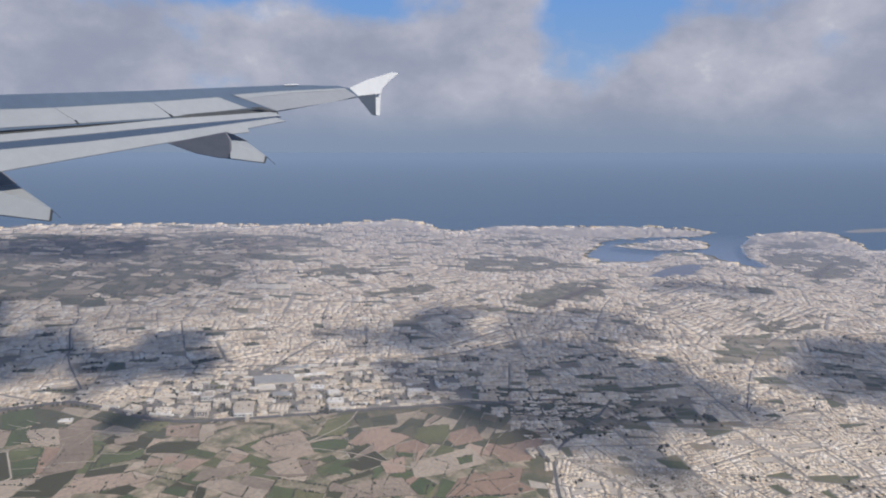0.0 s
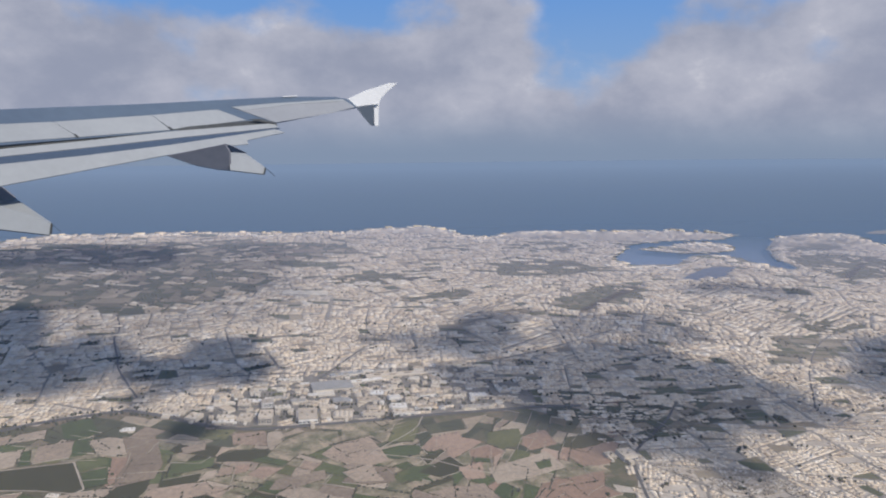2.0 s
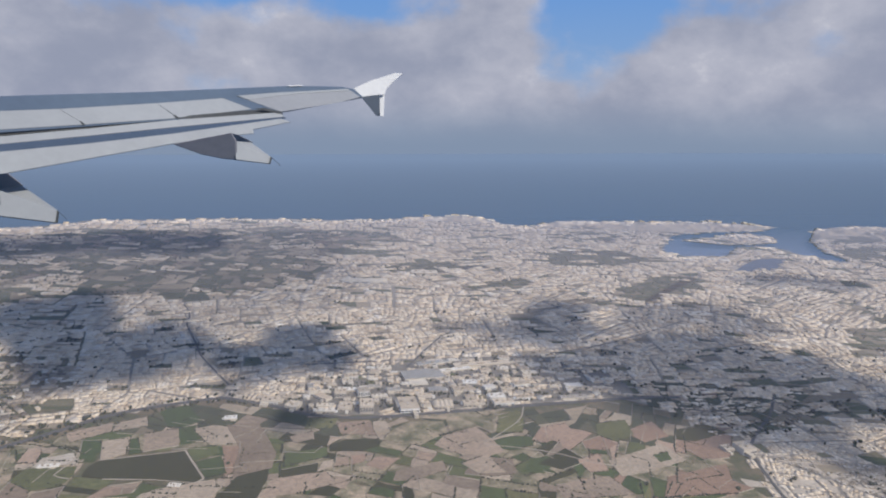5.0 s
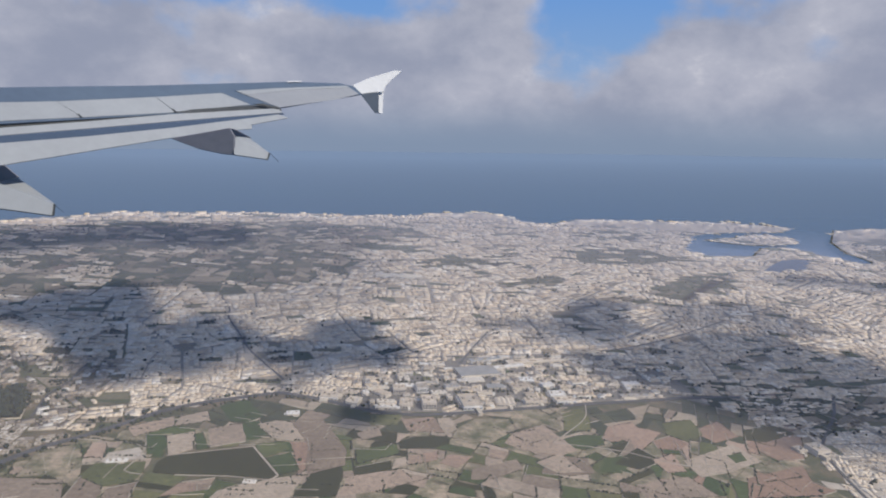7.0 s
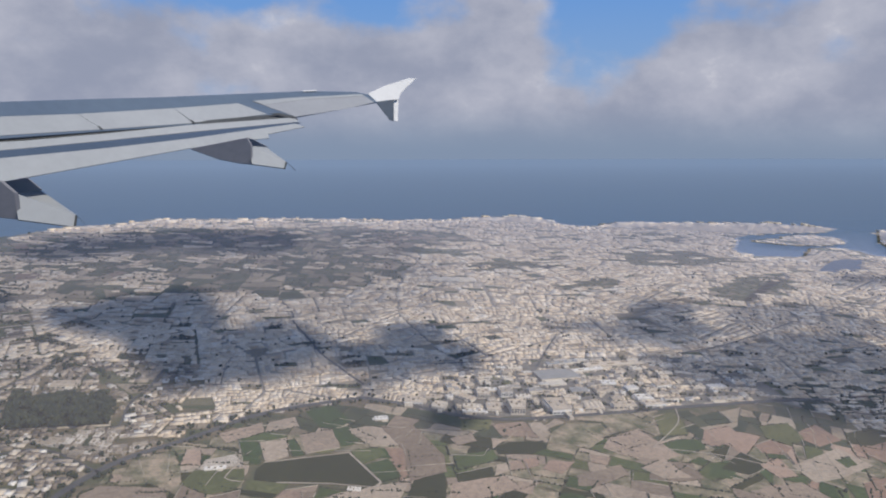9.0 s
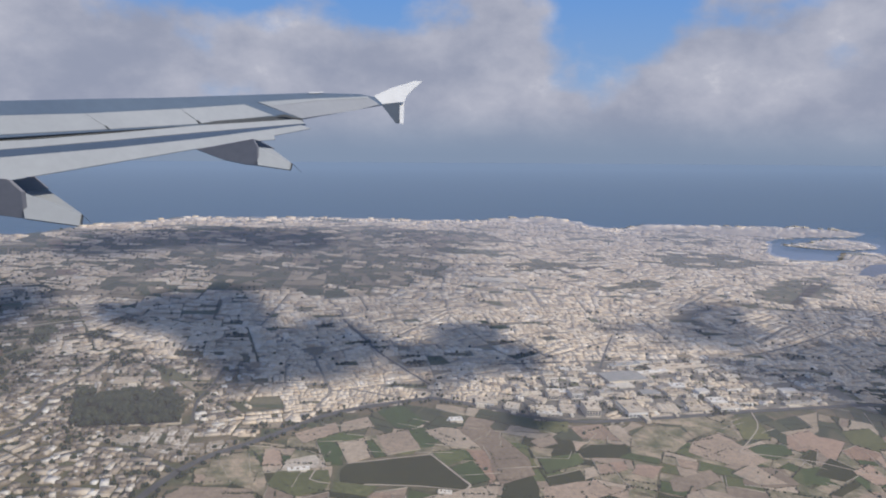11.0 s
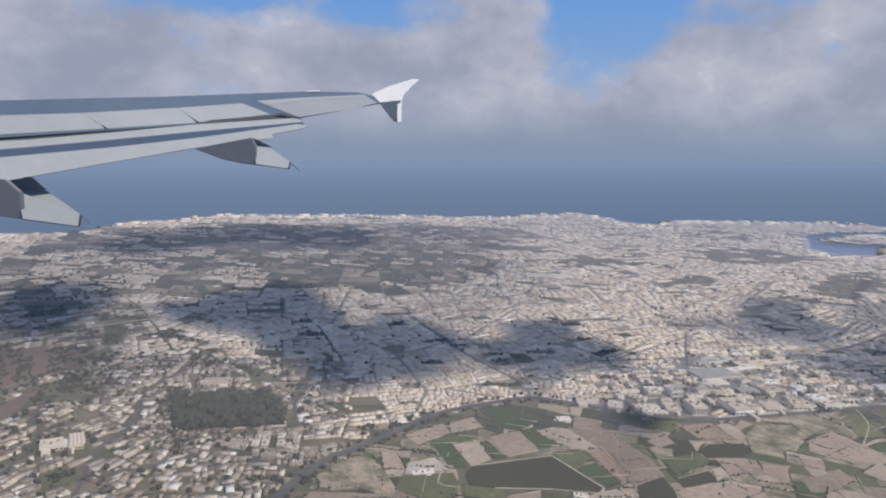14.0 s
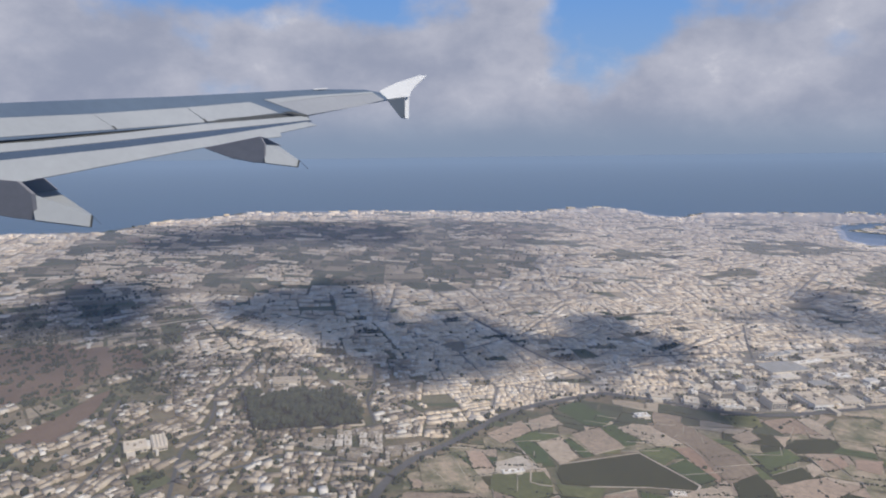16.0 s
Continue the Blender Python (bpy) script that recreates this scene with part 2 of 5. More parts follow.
# ---------------------------------------------------------------- mesh helpers
def mesh_from(name, verts, faces, material, smooth=False):
    me = bpy.data.meshes.new(name)
    me.from_pydata([tuple(v) for v in verts], [], [tuple(f) for f in faces])
    me.materials.append(material)
    if smooth:
        me.shade_smooth()
    me.update()
    return me


def part(name, me, parent=None, label="", m=None):
    ob = new(name, me)
    if parent is not None:
        ob.parent = parent
    if m is not None:
        ob.matrix_basis = m
    if label:
        ob["label"] = label
    return ob


BOX_F = np.array([(0, 1, 5, 4), (1, 2, 6, 5), (2, 3, 7, 6), (3, 0, 4, 7), (4, 5, 6, 7)])


def boxes_mesh(name, cx, cy, z0, hx, hy, h, ang, material):
    """Many open-bottomed upright boxes in one mesh."""
    n = len(cx)
    ca, sa = np.cos(ang), np.sin(ang)
    v = np.empty((n, 8, 3))
    for i, (sx, sy) in enumerate(((-1, -1), (1, -1), (1, 1), (-1, 1))):
        v[:, i, 0] = v[:, i + 4, 0] = cx + sx * hx * ca - sy * hy * sa
        v[:, i, 1] = v[:, i + 4, 1] = cy + sx * hx * sa + sy * hy * ca
        v[:, i, 2], v[:, i + 4, 2] = z0, z0 + h
    f = (BOX_F[None] + 8 * np.arange(n)[:, None, None]).reshape(-1)
    me = bpy.data.meshes.new(name)
    me.vertices.add(n * 8)
    me.vertices.foreach_set("co", v.reshape(-1))
    me.loops.add(len(f))
    me.loops.foreach_set("vertex_index", f.astype(np.int32))
    me.polygons.add(n * 5)
    me.polygons.foreach_set("loop_start", np.arange(0, n * 20, 4, dtype=np.int32))
    me.materials.append(material)
    me.update(calc_edges=True)
    return me


def inside(poly, x, y):
    """Which points lie in a polygon."""
    r = np.zeros(np.shape(x), bool)
    for (x1, y1), (x2, y2) in zip(poly, poly[1:] + poly[:1]):
        c = (y1 > y) != (y2 > y)
        r ^= c & (x < (x2 - x1) * (y - y1) / ((y2 - y1) or 1e-9) + x1)
    return r


def along(points, step):
    """A smooth line through a few points, in even steps."""
    p = np.array(points, float)
    p = np.vstack([2 * p[0] - p[1], p, 2 * p[-1] - p[-2]])
    out = []
    for a, b, c, d in zip(p, p[1:], p[2:], p[3:]):
        n = max(2, int(np.linalg.norm(c - b) / step))
        for t in np.arange(n) / n:
            out.append(0.5 * (2 * b + (c - a) * t + (2 * a - 5 * b + 4 * c - d) * t * t + (3 * b - a - 3 * c + d) * t ** 3))
    out.append(p[-2])
    return np.array(out)


def ribbon(name, points, width, z, material, thick=0.003):
    """A road as a low slab with real edges along a smooth line."""
    p = along(points, 0.08)
    d = np.gradient(p, axis=0)
    d /= np.linalg.norm(d, axis=1)[:, None] + 1e-9
    s = np.stack([-d[:, 1], d[:, 0]], 1) * width / 2
    verts, faces = [], []
    for a, b in zip(p - s, p + s):
        verts += [(*a, z - thick), (*a, z), (*b, z), (*b, z - thick)]
    for i in range(len(p) - 1):
        k = 4 * i
        for j in range(3):
            faces.append((k + j, k + j + 1, k + j + 5, k + j + 4))
    return mesh_from(name, verts, faces, material)


def slab(name, outline, z0, z1, material):
    """A flat piece with an edge: outline lifted from z0 to z1."""
    n = len(outline)
    verts = [(x, y, z0) for x, y in outline] + [(x, y, z1) for x, y in outline]
    faces = [tuple(range(n, 2 * n))] + [(i, (i + 1) % n, n + (i + 1) % n, n + i) for i in range(n)]
    return mesh_from(name, verts, faces, material)


# ---------------------------------------------------------------- the island, the sea
SEA_Z = -330.0
COAST = [(-36.1, 2.4), (-22.6, 9.2), (-15.7, 12.6), (-13.4, 13.6), (-12.4, 13.7), (-11.9, 13.9), (-11.5, 14.6), (-11.1, 15.4), (-10.7, 15.7), (-10.1, 16.7), (-9.5, 17.2), (-8.4, 17.6), (-6.7, 18.1), (-5.3, 18.5), (-3.0, 19.1), (-1.5, 20.1), (-0.3, 20.5),
         (0.5, 19.5), (1.1, 19.1), (1.5, 19.3), (2.1, 20.0), (2.6, 20.5), (4.3, 20.8), (5.3, 21.1), (6.2, 21.3), (7.4, 21.5), (8.15, 21.6), (9.0, 21.55), (9.87, 21.3)]
HARBOUR = [(9.87, 21.3), (9.25, 20.6), (7.83, 19.93), (6.36, 19.36), (5.47, 18.78), (4.89, 17.98), (4.52, 17.29), (4.15, 16.58), (4.25, 15.95), (4.82, 15.95), (5.53, 16.1), (6.06, 16.67), (6.57, 17.34), (7.35, 17.67), (7.51, 17.48), (7.89, 17.28), (7.84, 16.86), (8.14, 16.4), (8.38, 16.01), (8.8, 16.22), (8.91, 17.09), (9.17, 18.01), (9.67, 19.0), (10.37, 20.05), (11.09, 21.0)]
EAST = [(11.09, 21.0), (11.95, 21.64), (13.33, 22.24), (14.53, 22.46), (14.68, 21.76), (14.31, 20.41), (13.95, 19.53), (14.25, 19.35), (17.0, 20.0), (30.0, 21.0), (60.0, 22.0)]
MANOEL = [(5.41, 18.19), (6.39, 18.52), (6.85, 19.05), (7.86, 19.58), (8.33, 19.43), (8.47, 19.12), (8.48, 18.71), (7.92, 18.18), (6.88, 17.70), (6.06, 17.66), (5.51, 17.90)]
SPIT = [(15.55, 22.86), (16.55, 23.6), (19.0, 24.6), (30.0, 27.0), (30.0, 25.5), (18.0, 23.6), (16.03, 22.77)]
cr = np.random.RandomState(3)


def ragged_line(points, amount):
    line = along(points, 0.12)
    jag = np.array([np.convolve(cr.normal(0, 1, len(line) + 8), np.ones(5) / 5, "same")[4:-4] for k in range(2)]).T
    jag[[0, -1]] = 0
    return line + jag * amount


shore = ragged_line(COAST, (0.05, 0.2))
LAND = [tuple(q) for q in np.vstack([shore, ragged_line(HARBOUR, 0.05)[1:], ragged_line(EAST, 0.09)[1:]])] + [(60.0, -40.0), (-36.1, -40.0)]
ISLET = [tuple(q) for q in ragged_line(MANOEL + MANOEL[:1], 0.05)[:-1]]
verts, faces = [], []
for outline in (LAND, ISLET, SPIT):
    k, n = len(verts), len(outline)
    verts += [(x, y, 0.0) for x, y in outline] + [(x, y, -0.004) for x, y in outline]
    faces += [tuple(range(k, k + n))[::-1], tuple(range(k + n, k + 2 * n))] + [(k + i, k + (i + 1) % n, k + n + (i + 1) % n, k + n + i) for i in range(n)]
k = len(verts)
verts += [(x, y, z) for z in (-0.003, SEA_Z) for x, y in ((-14, -30), (14, -30), (8, 9), (-10, 8))]
faces += [(k + i, k + (i + 1) % 4, k + 4 + (i + 1) % 4, k + 4 + i) for i in range(4)]
ground = tagged(part("ground", mesh_from("ground", verts, faces, EARTH)), "dry brown and olive island ground reaching the sea", "ground", kind="structure")

sea_me = mesh_from("water", [(-4900, -4900, 0), (4900, -4900, 0), (4900, 4900, 0), (-4900, 4900, 0)], [(0, 1, 2, 3)], SEA)
tagged(part("water", sea_me, m=pose(0, 0, SEA_Z, 0, -3.3, 0)), "calm hazy blue open sea round the island", "sea", kind="structure")

DOCK = [(4.96, 14.45), (5.58, 15.16), (6.17, 15.75), (6.70, 16.0), (7.05, 15.95), (6.61, 15.42), (6.23, 14.90), (5.85, 14.62), (5.70, 14.80), (5.34, 14.42)]
tagged(part("harbour_water", slab("harbour_water", DOCK, 0, 0.004, WATER)), "calm grey-blue water of a sheltered dock", "harbour", kind="structure")

# ---------------------------------------------------------------- roads
MAIN = [(-7.05, 4.30), (-6.59, 5.06), (-6.41, 5.53), (-6.29, 5.81), (-6.13, 6.03), (-5.91, 6.22), (-5.66, 6.47), (-5.40, 6.75), (-5.10, 6.95), (-4.68, 7.14), (-4.40, 7.25), (-4.14, 7.19), (-3.88, 7.11), (-3.64, 6.98), (-3.35, 6.89), (-3.04, 6.86), (-2.59, 6.92), (-1.98, 7.05), (-1.33, 7.21), (-0.65, 7.35), (-0.17, 7.45), (0.28, 7.53), (0.70, 7.56)]
main_line = along(MAIN, 0.08)
ROADS = [
    (MAIN, 0.06, ASPHALT, "grey asphalt main road between town and fields"),
    ([(-2.43, 8.26), (-2.10, 9.06), (-1.94, 9.41)], 0.026, ASPHALT, "straight dark street through the dense town"),
    ([(-3.73, 8.23), (-2.29, 8.52), (-0.70, 8.82), (0.57, 9.45), (2.56, 10.91), (4.88, 12.47)], 0.02, ASPHALT, "asphalt road bordering the industrial estate"),
    ([(0.69, 4.87), (0.79, 5.85), (0.96, 6.45), (1.56, 7.16), (1.91, 7.68)], 0.03, ASPHALT, "asphalt lane along the edge of the village"),
    ([(3.64, 7.58), (4.53, 9.06), (5.65, 10.38), (7.12, 11.35), (9.11, 11.96)], 0.02, ASPHALT, "asphalt road curving through the suburb"),
    ([(-9.89, 8.14), (-9.39, 8.35), (-9.02, 8.76), (-8.68, 9.03), (-8.30, 9.24)], 0.03, TRACK, "long pale road across the open country"),
    ([(-7.61, 8.09), (-7.71, 7.55), (-7.83, 7.12), (-7.75, 6.72), (-7.74, 6.40), (-7.80, 6.08), (-7.75, 5.76), (-7.65, 5.26)], 0.026, ASPHALT, "dark village street between houses and trees"),
    ([(-6.50, 7.81), (-6.49, 7.33), (-6.53, 7.00), (-6.45, 6.56)], 0.022, ASPHALT, "dark village street between houses and trees"),
    ([(-8.56, 6.89), (-8.50, 6.54), (-8.32, 6.29), (-8.27, 5.85), (-8.33, 5.15)], 0.022, ASPHALT, "dark village street between houses and trees"),
    ([(-7.19, 7.63), (-7.19, 7.28), (-7.12, 7.06)], 0.018, ASPHALT, "dark village street between houses and trees"),
    ([(-6.28, 5.76), (-6.89, 6.09), (-7.39, 5.84), (-7.76, 5.65)], 0.02, ASPHALT, "dark village street between houses and trees"),
    ([(-5.81, 10.68), (-5.51, 10.01), (-5.42, 9.58), (-5.10, 8.86), (-4.89, 8.38), (-4.39, 7.58)], 0.024, ASPHALT, "straight dark street through the dense town"),
    ([(-3.58, 7.67), (-3.49, 7.23), (-3.47, 6.91)], 0.022, ASPHALT, "short dark street between the halls"),
    ([(-5.33, 6.16), (-5.30, 5.93), (-5.35, 5.72), (-5.21, 5.67)], 0.013, TRACK, "pale dirt track between fields"),
    ([(-1.75, 6.37), (-1.16, 6.25), (-0.68, 6.03), (-0.18, 6.01)], 0.012, TRACK, "pale dirt track between fields"),
    ([(-1.75, 6.37), (-1.32, 6.87), (-1.20, 7.21)], 0.012, TRACK, "pale dirt track between fields"),
]
for pts, wd, mt, lab in ROADS:
    nm = "track" if mt is TRACK else "road"
    tagged(part(nm, ribbon(nm, pts, wd, 0.006 if mt is ASPHALT else 0.0075, mt)), lab, nm, kind="structure")

# larger buildings: x, y, width, depth, height, turn, roof, label
PALE = "pale flat-roofed industrial hall beside the main road"
GREY = "grey-roofed long industrial hall in the estate"
BLOCK = "white apartment block on the edge of the estate"
HALLS = [
    (-2.26, 7.98, 0.48, 0.25, 0.050, 14, "grey", GREY),
    (-2.45, 7.14, 0.20, 0.28, 0.075, 9, "flat", PALE),
    (-2.07, 7.18, 0.20, 0.14, 0.050, 0, "ridge", "white gabled workshop hall beside the main road"),
    (-1.74, 7.23, 0.24, 0.10, 0.050, 5, "flat", PALE),
    (-1.41, 7.28, 0.23, 0.10, 0.050, 10, "flat", PALE),
    (-1.93, 8.15, 0.56, 0.07, 0.040, 19, "flat", PALE),
    (-1.51, 8.38, 0.72, 0.11, 0.045, 14, "flat", PALE),
    (-3.10, 7.08, 0.14, 0.17, 0.050, -4, "flat", PALE),
    (-2.88, 7.06, 0.14, 0.19, 0.080, 4, "block", BLOCK),
    (-3.17, 7.38, 0.13, 0.12, 0.060, 4, "block", BLOCK),
    (-2.93, 7.43, 0.13, 0.11, 0.060, 13, "block", BLOCK),
    (-2.11, 7.57, 0.20, 0.11, 0.040, 6, "grey", GREY),
    (-1.82, 7.61, 0.24, 0.10, 0.040, 12, "flat", PALE),
    (-1.46, 7.43, 0.18, 0.12, 0.045, 6, "flat", PALE),
    (-0.58, 7.46, 0.33, 0.07, 0.040, 9, "flat", PALE),
    (-0.75, 8.82, 0.43, 0.12, 0.045, 15, "flat", PALE),
    (-3.63, 7.08, 0.13, 0.15, 0.050, -18, "flat", PALE),
    (-3.88, 7.20, 0.18, 0.14, 0.045, -6, "flat", PALE),
    (-3.35, 7.30, 0.18, 0.10, 0.045, -38, "ridge", "white gabled workshop hall beside the main road"),
    (-2.11, 8.38, 0.42, 0.08, 0.040, 21, "flat", PALE),
]
LONE_HALLS = [
    (-5.45, 5.85, 0.16, 0.05, 0.016, 12, "flat", "pale farm building among the fields"), (-4.19, 6.78, 0.12, 0.07, 0.03, 10, "flat", "pale farmhouse at a dark clump of trees"),
    (-4.36, 5.59, 0.10, 0.05, 0.016, -5, "flat", "pale farm building among the fields"), (0.82, 6.34, 0.16, 0.16, 0.08, 15, "flat", "tall pale church-like building on the village edge"),
    (0.65, 6.35, 0.1, 0.1, 0.04, 15, "flat", "pale farm building among the fields"), (-8.13, 6.09, 0.15, 0.13, 0.05, 24, "flat", "large pale hall in the village"), (-7.99, 6.16, 0.1, 0.2, 0.045, 24, "ridge", "narrow gabled hall in the village"),
    (-7.27, 7.33, 0.24, 0.12, 0.05, 8, "flat", "pale school building above the park"), (1.27, 9.17, 0.34, 0.16, 0.05, 6, "flat", "pale hall among houses"), (2.46, 10.90, 0.4, 0.2, 0.05, 6, "flat", "pale hall among houses"),
    (-3.10, 12.25, 0.8, 0.22, 0.05, 4, "ridge", "long pale glasshouse roof at the town's edge"), (-2.00, 13.05, 0.5, 0.2, 0.05, 4, "flat", "pale hall at the town's edge"),
]
HALLS = HALLS + LONE_HALLS

# ---------------------------------------------------------------- where the town stands
FIELDS = [(-7.30, 3.94)] + [tuple(q) for q in main_line[::6] if q[0] < 0.35] + [(0.18, 7.56), (0.55, 6.96), (0.78, 6.44), (0.68, 5.85), (0.51, 4.09)]
COUNTRY = [(-11.64, 14.18), (-8.98, 16.04), (-5.29, 17.16), (-3.37, 17.26), (-2.22, 17.09), (-3.42, 14.67), (-4.18, 13.74), (-3.82, 13.10), (-4.01, 12.19), (-4.88, 11.54), (-5.39, 10.61), (-6.38, 10.80), (-6.93, 10.32), (-7.40, 10.69), (-8.94, 10.08), (-10.12, 9.64), (-11.68, 10.48)]
VALLEY = [(1.24, 11.92), (2.07, 12.83), (2.84, 13.62), (3.68, 13.53), (3.51, 12.64), (2.80, 12.53), (1.93, 11.66)]
GLEN = [(0.39, 14.70), (1.30, 15.75), (2.90, 16.09), (3.55, 15.31), (2.56, 14.57), (1.08, 14.04)]
GULLY = [(9.29, 17.42), (10.84, 18.49), (12.28, 18.04), (12.18, 16.97), (10.45, 15.43), (9.26, 14.95), (9.06, 16.06)]
HOLLOW = [(0.18, 7.58), (0.50, 6.91), (0.84, 6.54), (1.55, 6.97), (2.52, 7.22), (2.48, 8.21), (0.90, 8.31)]
VILLAGES = [[(-11.31, 12.07), (-10.90, 12.65), (-9.74, 12.50), (-9.02, 11.07), (-9.15, 10.24), (-10.01, 10.22), (-10.71, 10.69)], [(-8.79, 12.09), (-8.49, 12.60), (-7.56, 11.40), (-7.60, 10.55), (-8.25, 10.90)], [(-8.32, 17.04), (-6.72, 18.24), (-6.09, 17.12), (-7.77, 16.10)], [(-10.60, 14.41), (-10.19, 15.37), (-9.40, 16.70), (-9.25, 15.71), (-9.89, 13.91)], [(-7.32, 12.37), (-6.63, 12.86), (-6.12, 12.62), (-7.09, 12.13)]]
GREENS = [
    [(-2.69, 13.52), (-2.01, 14.19), (-1.03, 14.39), (-0.73, 13.81), (-1.81, 13.13), (-2.62, 13.03)],
    [(-1.06, 12.52), (-0.09, 12.99), (0.04, 12.53), (-0.78, 11.94), (-1.25, 12.09)],
    [(1.70, 18.24), (3.10, 18.80), (3.75, 18.14), (2.76, 17.27), (1.71, 17.30)],
    [(5.71, 11.12), (6.63, 11.57), (6.99, 11.12), (6.19, 10.72), (5.49, 10.57)],
    [(10.45, 19.54), (11.61, 20.10), (12.53, 20.06), (12.86, 19.70), (11.44, 18.94), (10.42, 18.86)],
    [(13.03, 21.13), (13.92, 20.97), (13.84, 20.03), (13.07, 20.01), (12.66, 20.55)],
]
RISE = [(4.38, 9.98), (5.04, 10.60), (5.85, 10.26), (5.61, 9.71), (4.71, 9.27), (3.97, 9.21)]
PARK = [(-7.58, 7.02), (-6.79, 7.08), (-6.62, 6.83), (-6.53, 6.53), (-7.34, 6.38)]
ESTATE = [(-3.85, 7.06), (-3.35, 6.90), (-2.77, 6.96), (-1.69, 7.20), (0.18, 7.60), (0.18, 8.35), (-0.70, 8.78), (-2.29, 8.47), (-3.36, 8.11)]
MOOR = [(-8.90, 6.55), (-8.79, 6.98), (-8.70, 7.10), (-8.66, 6.56), (-8.72, 6.11), (-9.10, 6.15)]
HEATH = [(-12.50, 8.00), (-10.12, 7.96), (-9.68, 8.16), (-8.82, 8.06), (-8.61, 7.63), (-8.90, 7.34), (-9.10, 6.97), (-9.42, 6.73), (-12.00, 6.50)]
road_pts = np.vstack([np.column_stack([along(p, 0.06), np.full(len(along(p, 0.06)), w / 2)]) for p, w, m, l in ROADS if m is ASPHALT])


def open_ground(x, y):
    """High where yards, gardens and waste ground break the town."""
    return np.array([noise.noise((a * 1.9, b * 3.0, 5.0)) + 0.7 * noise.noise((a * 4.5, b * 6.5, 9.0)) for a, b in zip(x, y)])


def town_density(x, y):
    n = np.array([noise.noise((a * 0.9, b * 0.9, 2.0)) + 0.5 * noise.noise((a * 2.3, b * 2.3, 7.0)) for a, b in zip(x, y)])
    n2 = open_ground(x, y)
    d = np.where(n > 0.48, 0.3, np.where(n2 > 0.40, 0.25, 0.985))
    d = np.where(in_country(x, y), np.where(n + 0.6 * n2 > 0.34, 0.45, 0.03), d)
    d = np.where((x < -6.3) & (y < 7.9), np.where(n + n2 > 0.85, 0.25, 0.97), d)
    d = np.where((x < -8.5) & (y < 9.6), np.where(n + n2 > 0.05, 0.05, 0.55), d)
    d = np.where((x > 0.75) & (y < 7.0), np.where(n2 > 0.75, 0.25, 0.97), d)
    for poly in VILLAGES:
        d = np.where(inside(poly, x, y), 0.75, d)
    for poly in GREENS:
        d = np.where(inside(poly, x, y), 0.3, d)
    for poly, k in ((VALLEY, 0.04), (RISE, 0.05), (GLEN, 0.12), (GULLY, 0.1), (HOLLOW, 0.75), (FIELDS, 0.0), (PARK, 0.0), (ESTATE, 0.4), (MOOR, 0.0), (HEATH, 0.02), (DOCK, 0.0)):
        d = np.where(inside(poly, x, y), k, d)
    d = np.where(inside(MANOEL, x, y), 0.8, d)
    return np.where(inside(LAND, x, y + 0.06) & inside(LAND, x - 0.05, y) & inside(LAND, x + 0.05, y) | inside(ISLET, x, y), d, 0.0)


def in_country(x, y):
    """The open country, with a ragged edge."""
    j = np.array([(noise.noise((a * 0.8, b * 0.8, 3.0)), noise.noise((a * 0.8, b * 0.8, 8.0))) for a, b in zip(x, y)])
    return inside(COUNTRY, x + 0.4 * j[:, 0], y + 0.4 * j[:, 1])


def clear_of_roads(x, y, gap):
    ok = np.ones(len(x), bool)
    for i in range(0, len(x), 4000):
        dx = x[i:i + 4000, None] - road_pts[None, :, 0]
        dy = y[i:i + 4000, None] - road_pts[None, :, 1]
        ok[i:i + 4000] = (np.sqrt(dx * dx + dy * dy) - road_pts[None, :, 2]).min(1) > gap
    return ok


tr = np.random.RandomState(11)


def clip_side(p, c, n, gap):
    """The part of a convex plot that lies past a line, less half a street."""
    s = (p - c) @ n - gap
    out = []
    for i in range(len(p)):
        j = (i + 1) % len(p)
        if s[i] > 0:
            out.append(p[i])
        if s[i] * s[j] < 0:
            out.append(p[i] + (p[j] - p[i]) * s[i] / (s[i] - s[j]))
    return np.array(out)


def area_of(p):
    x, y = p[:, 0], p[:, 1]
    return 0.5 * abs(np.dot(x, np.roll(y, 1)) - np.dot(y, np.roll(x, 1)))


def town_blocks(p, a, size, long=2.0, street=1.0):
    """Cuts a district into blocks by streets, the first ones the widest."""
    if len(p) < 3:
        return []
    area = area_of(p)
    if area < size * tr.uniform(0.5, 1.9):
        return [p] if area > size * 0.12 else []
    u, v = np.array([math.cos(a), math.sin(a)]), np.array([-math.sin(a), math.cos(a)])
    eu, ev = np.ptp(p @ u), np.ptp(p @ v)
    loose = (p[:, 0].mean() < -6.6 and p[:, 1].mean() < 9.0) or p[:, 1].mean() < 6.6
    n, e = (u, eu) if eu > (1.2 if loose and street == 1.0 else long) * ev else (v, ev)
    t = tr.normal(0, 0.2 if loose else 0.15)
    n = np.array([n[0] * math.cos(t) - n[1] * math.sin(t), n[0] * math.sin(t) + n[1] * math.cos(t)])
    c = p.mean(0) + n * e * tr.uniform(-0.24, 0.24)
    gap = (0.016 if area > 1.0 else 0.009 if area > 0.2 else 0.0055) * (1.0 if size < 0.05 else 1.35) * street * tr.uniform(0.35, 1.5)
    return town_blocks(clip_side(p, c, n, gap), a, size, long, street) + town_blocks(clip_side(p, c, -n, gap), a, size, long, street)


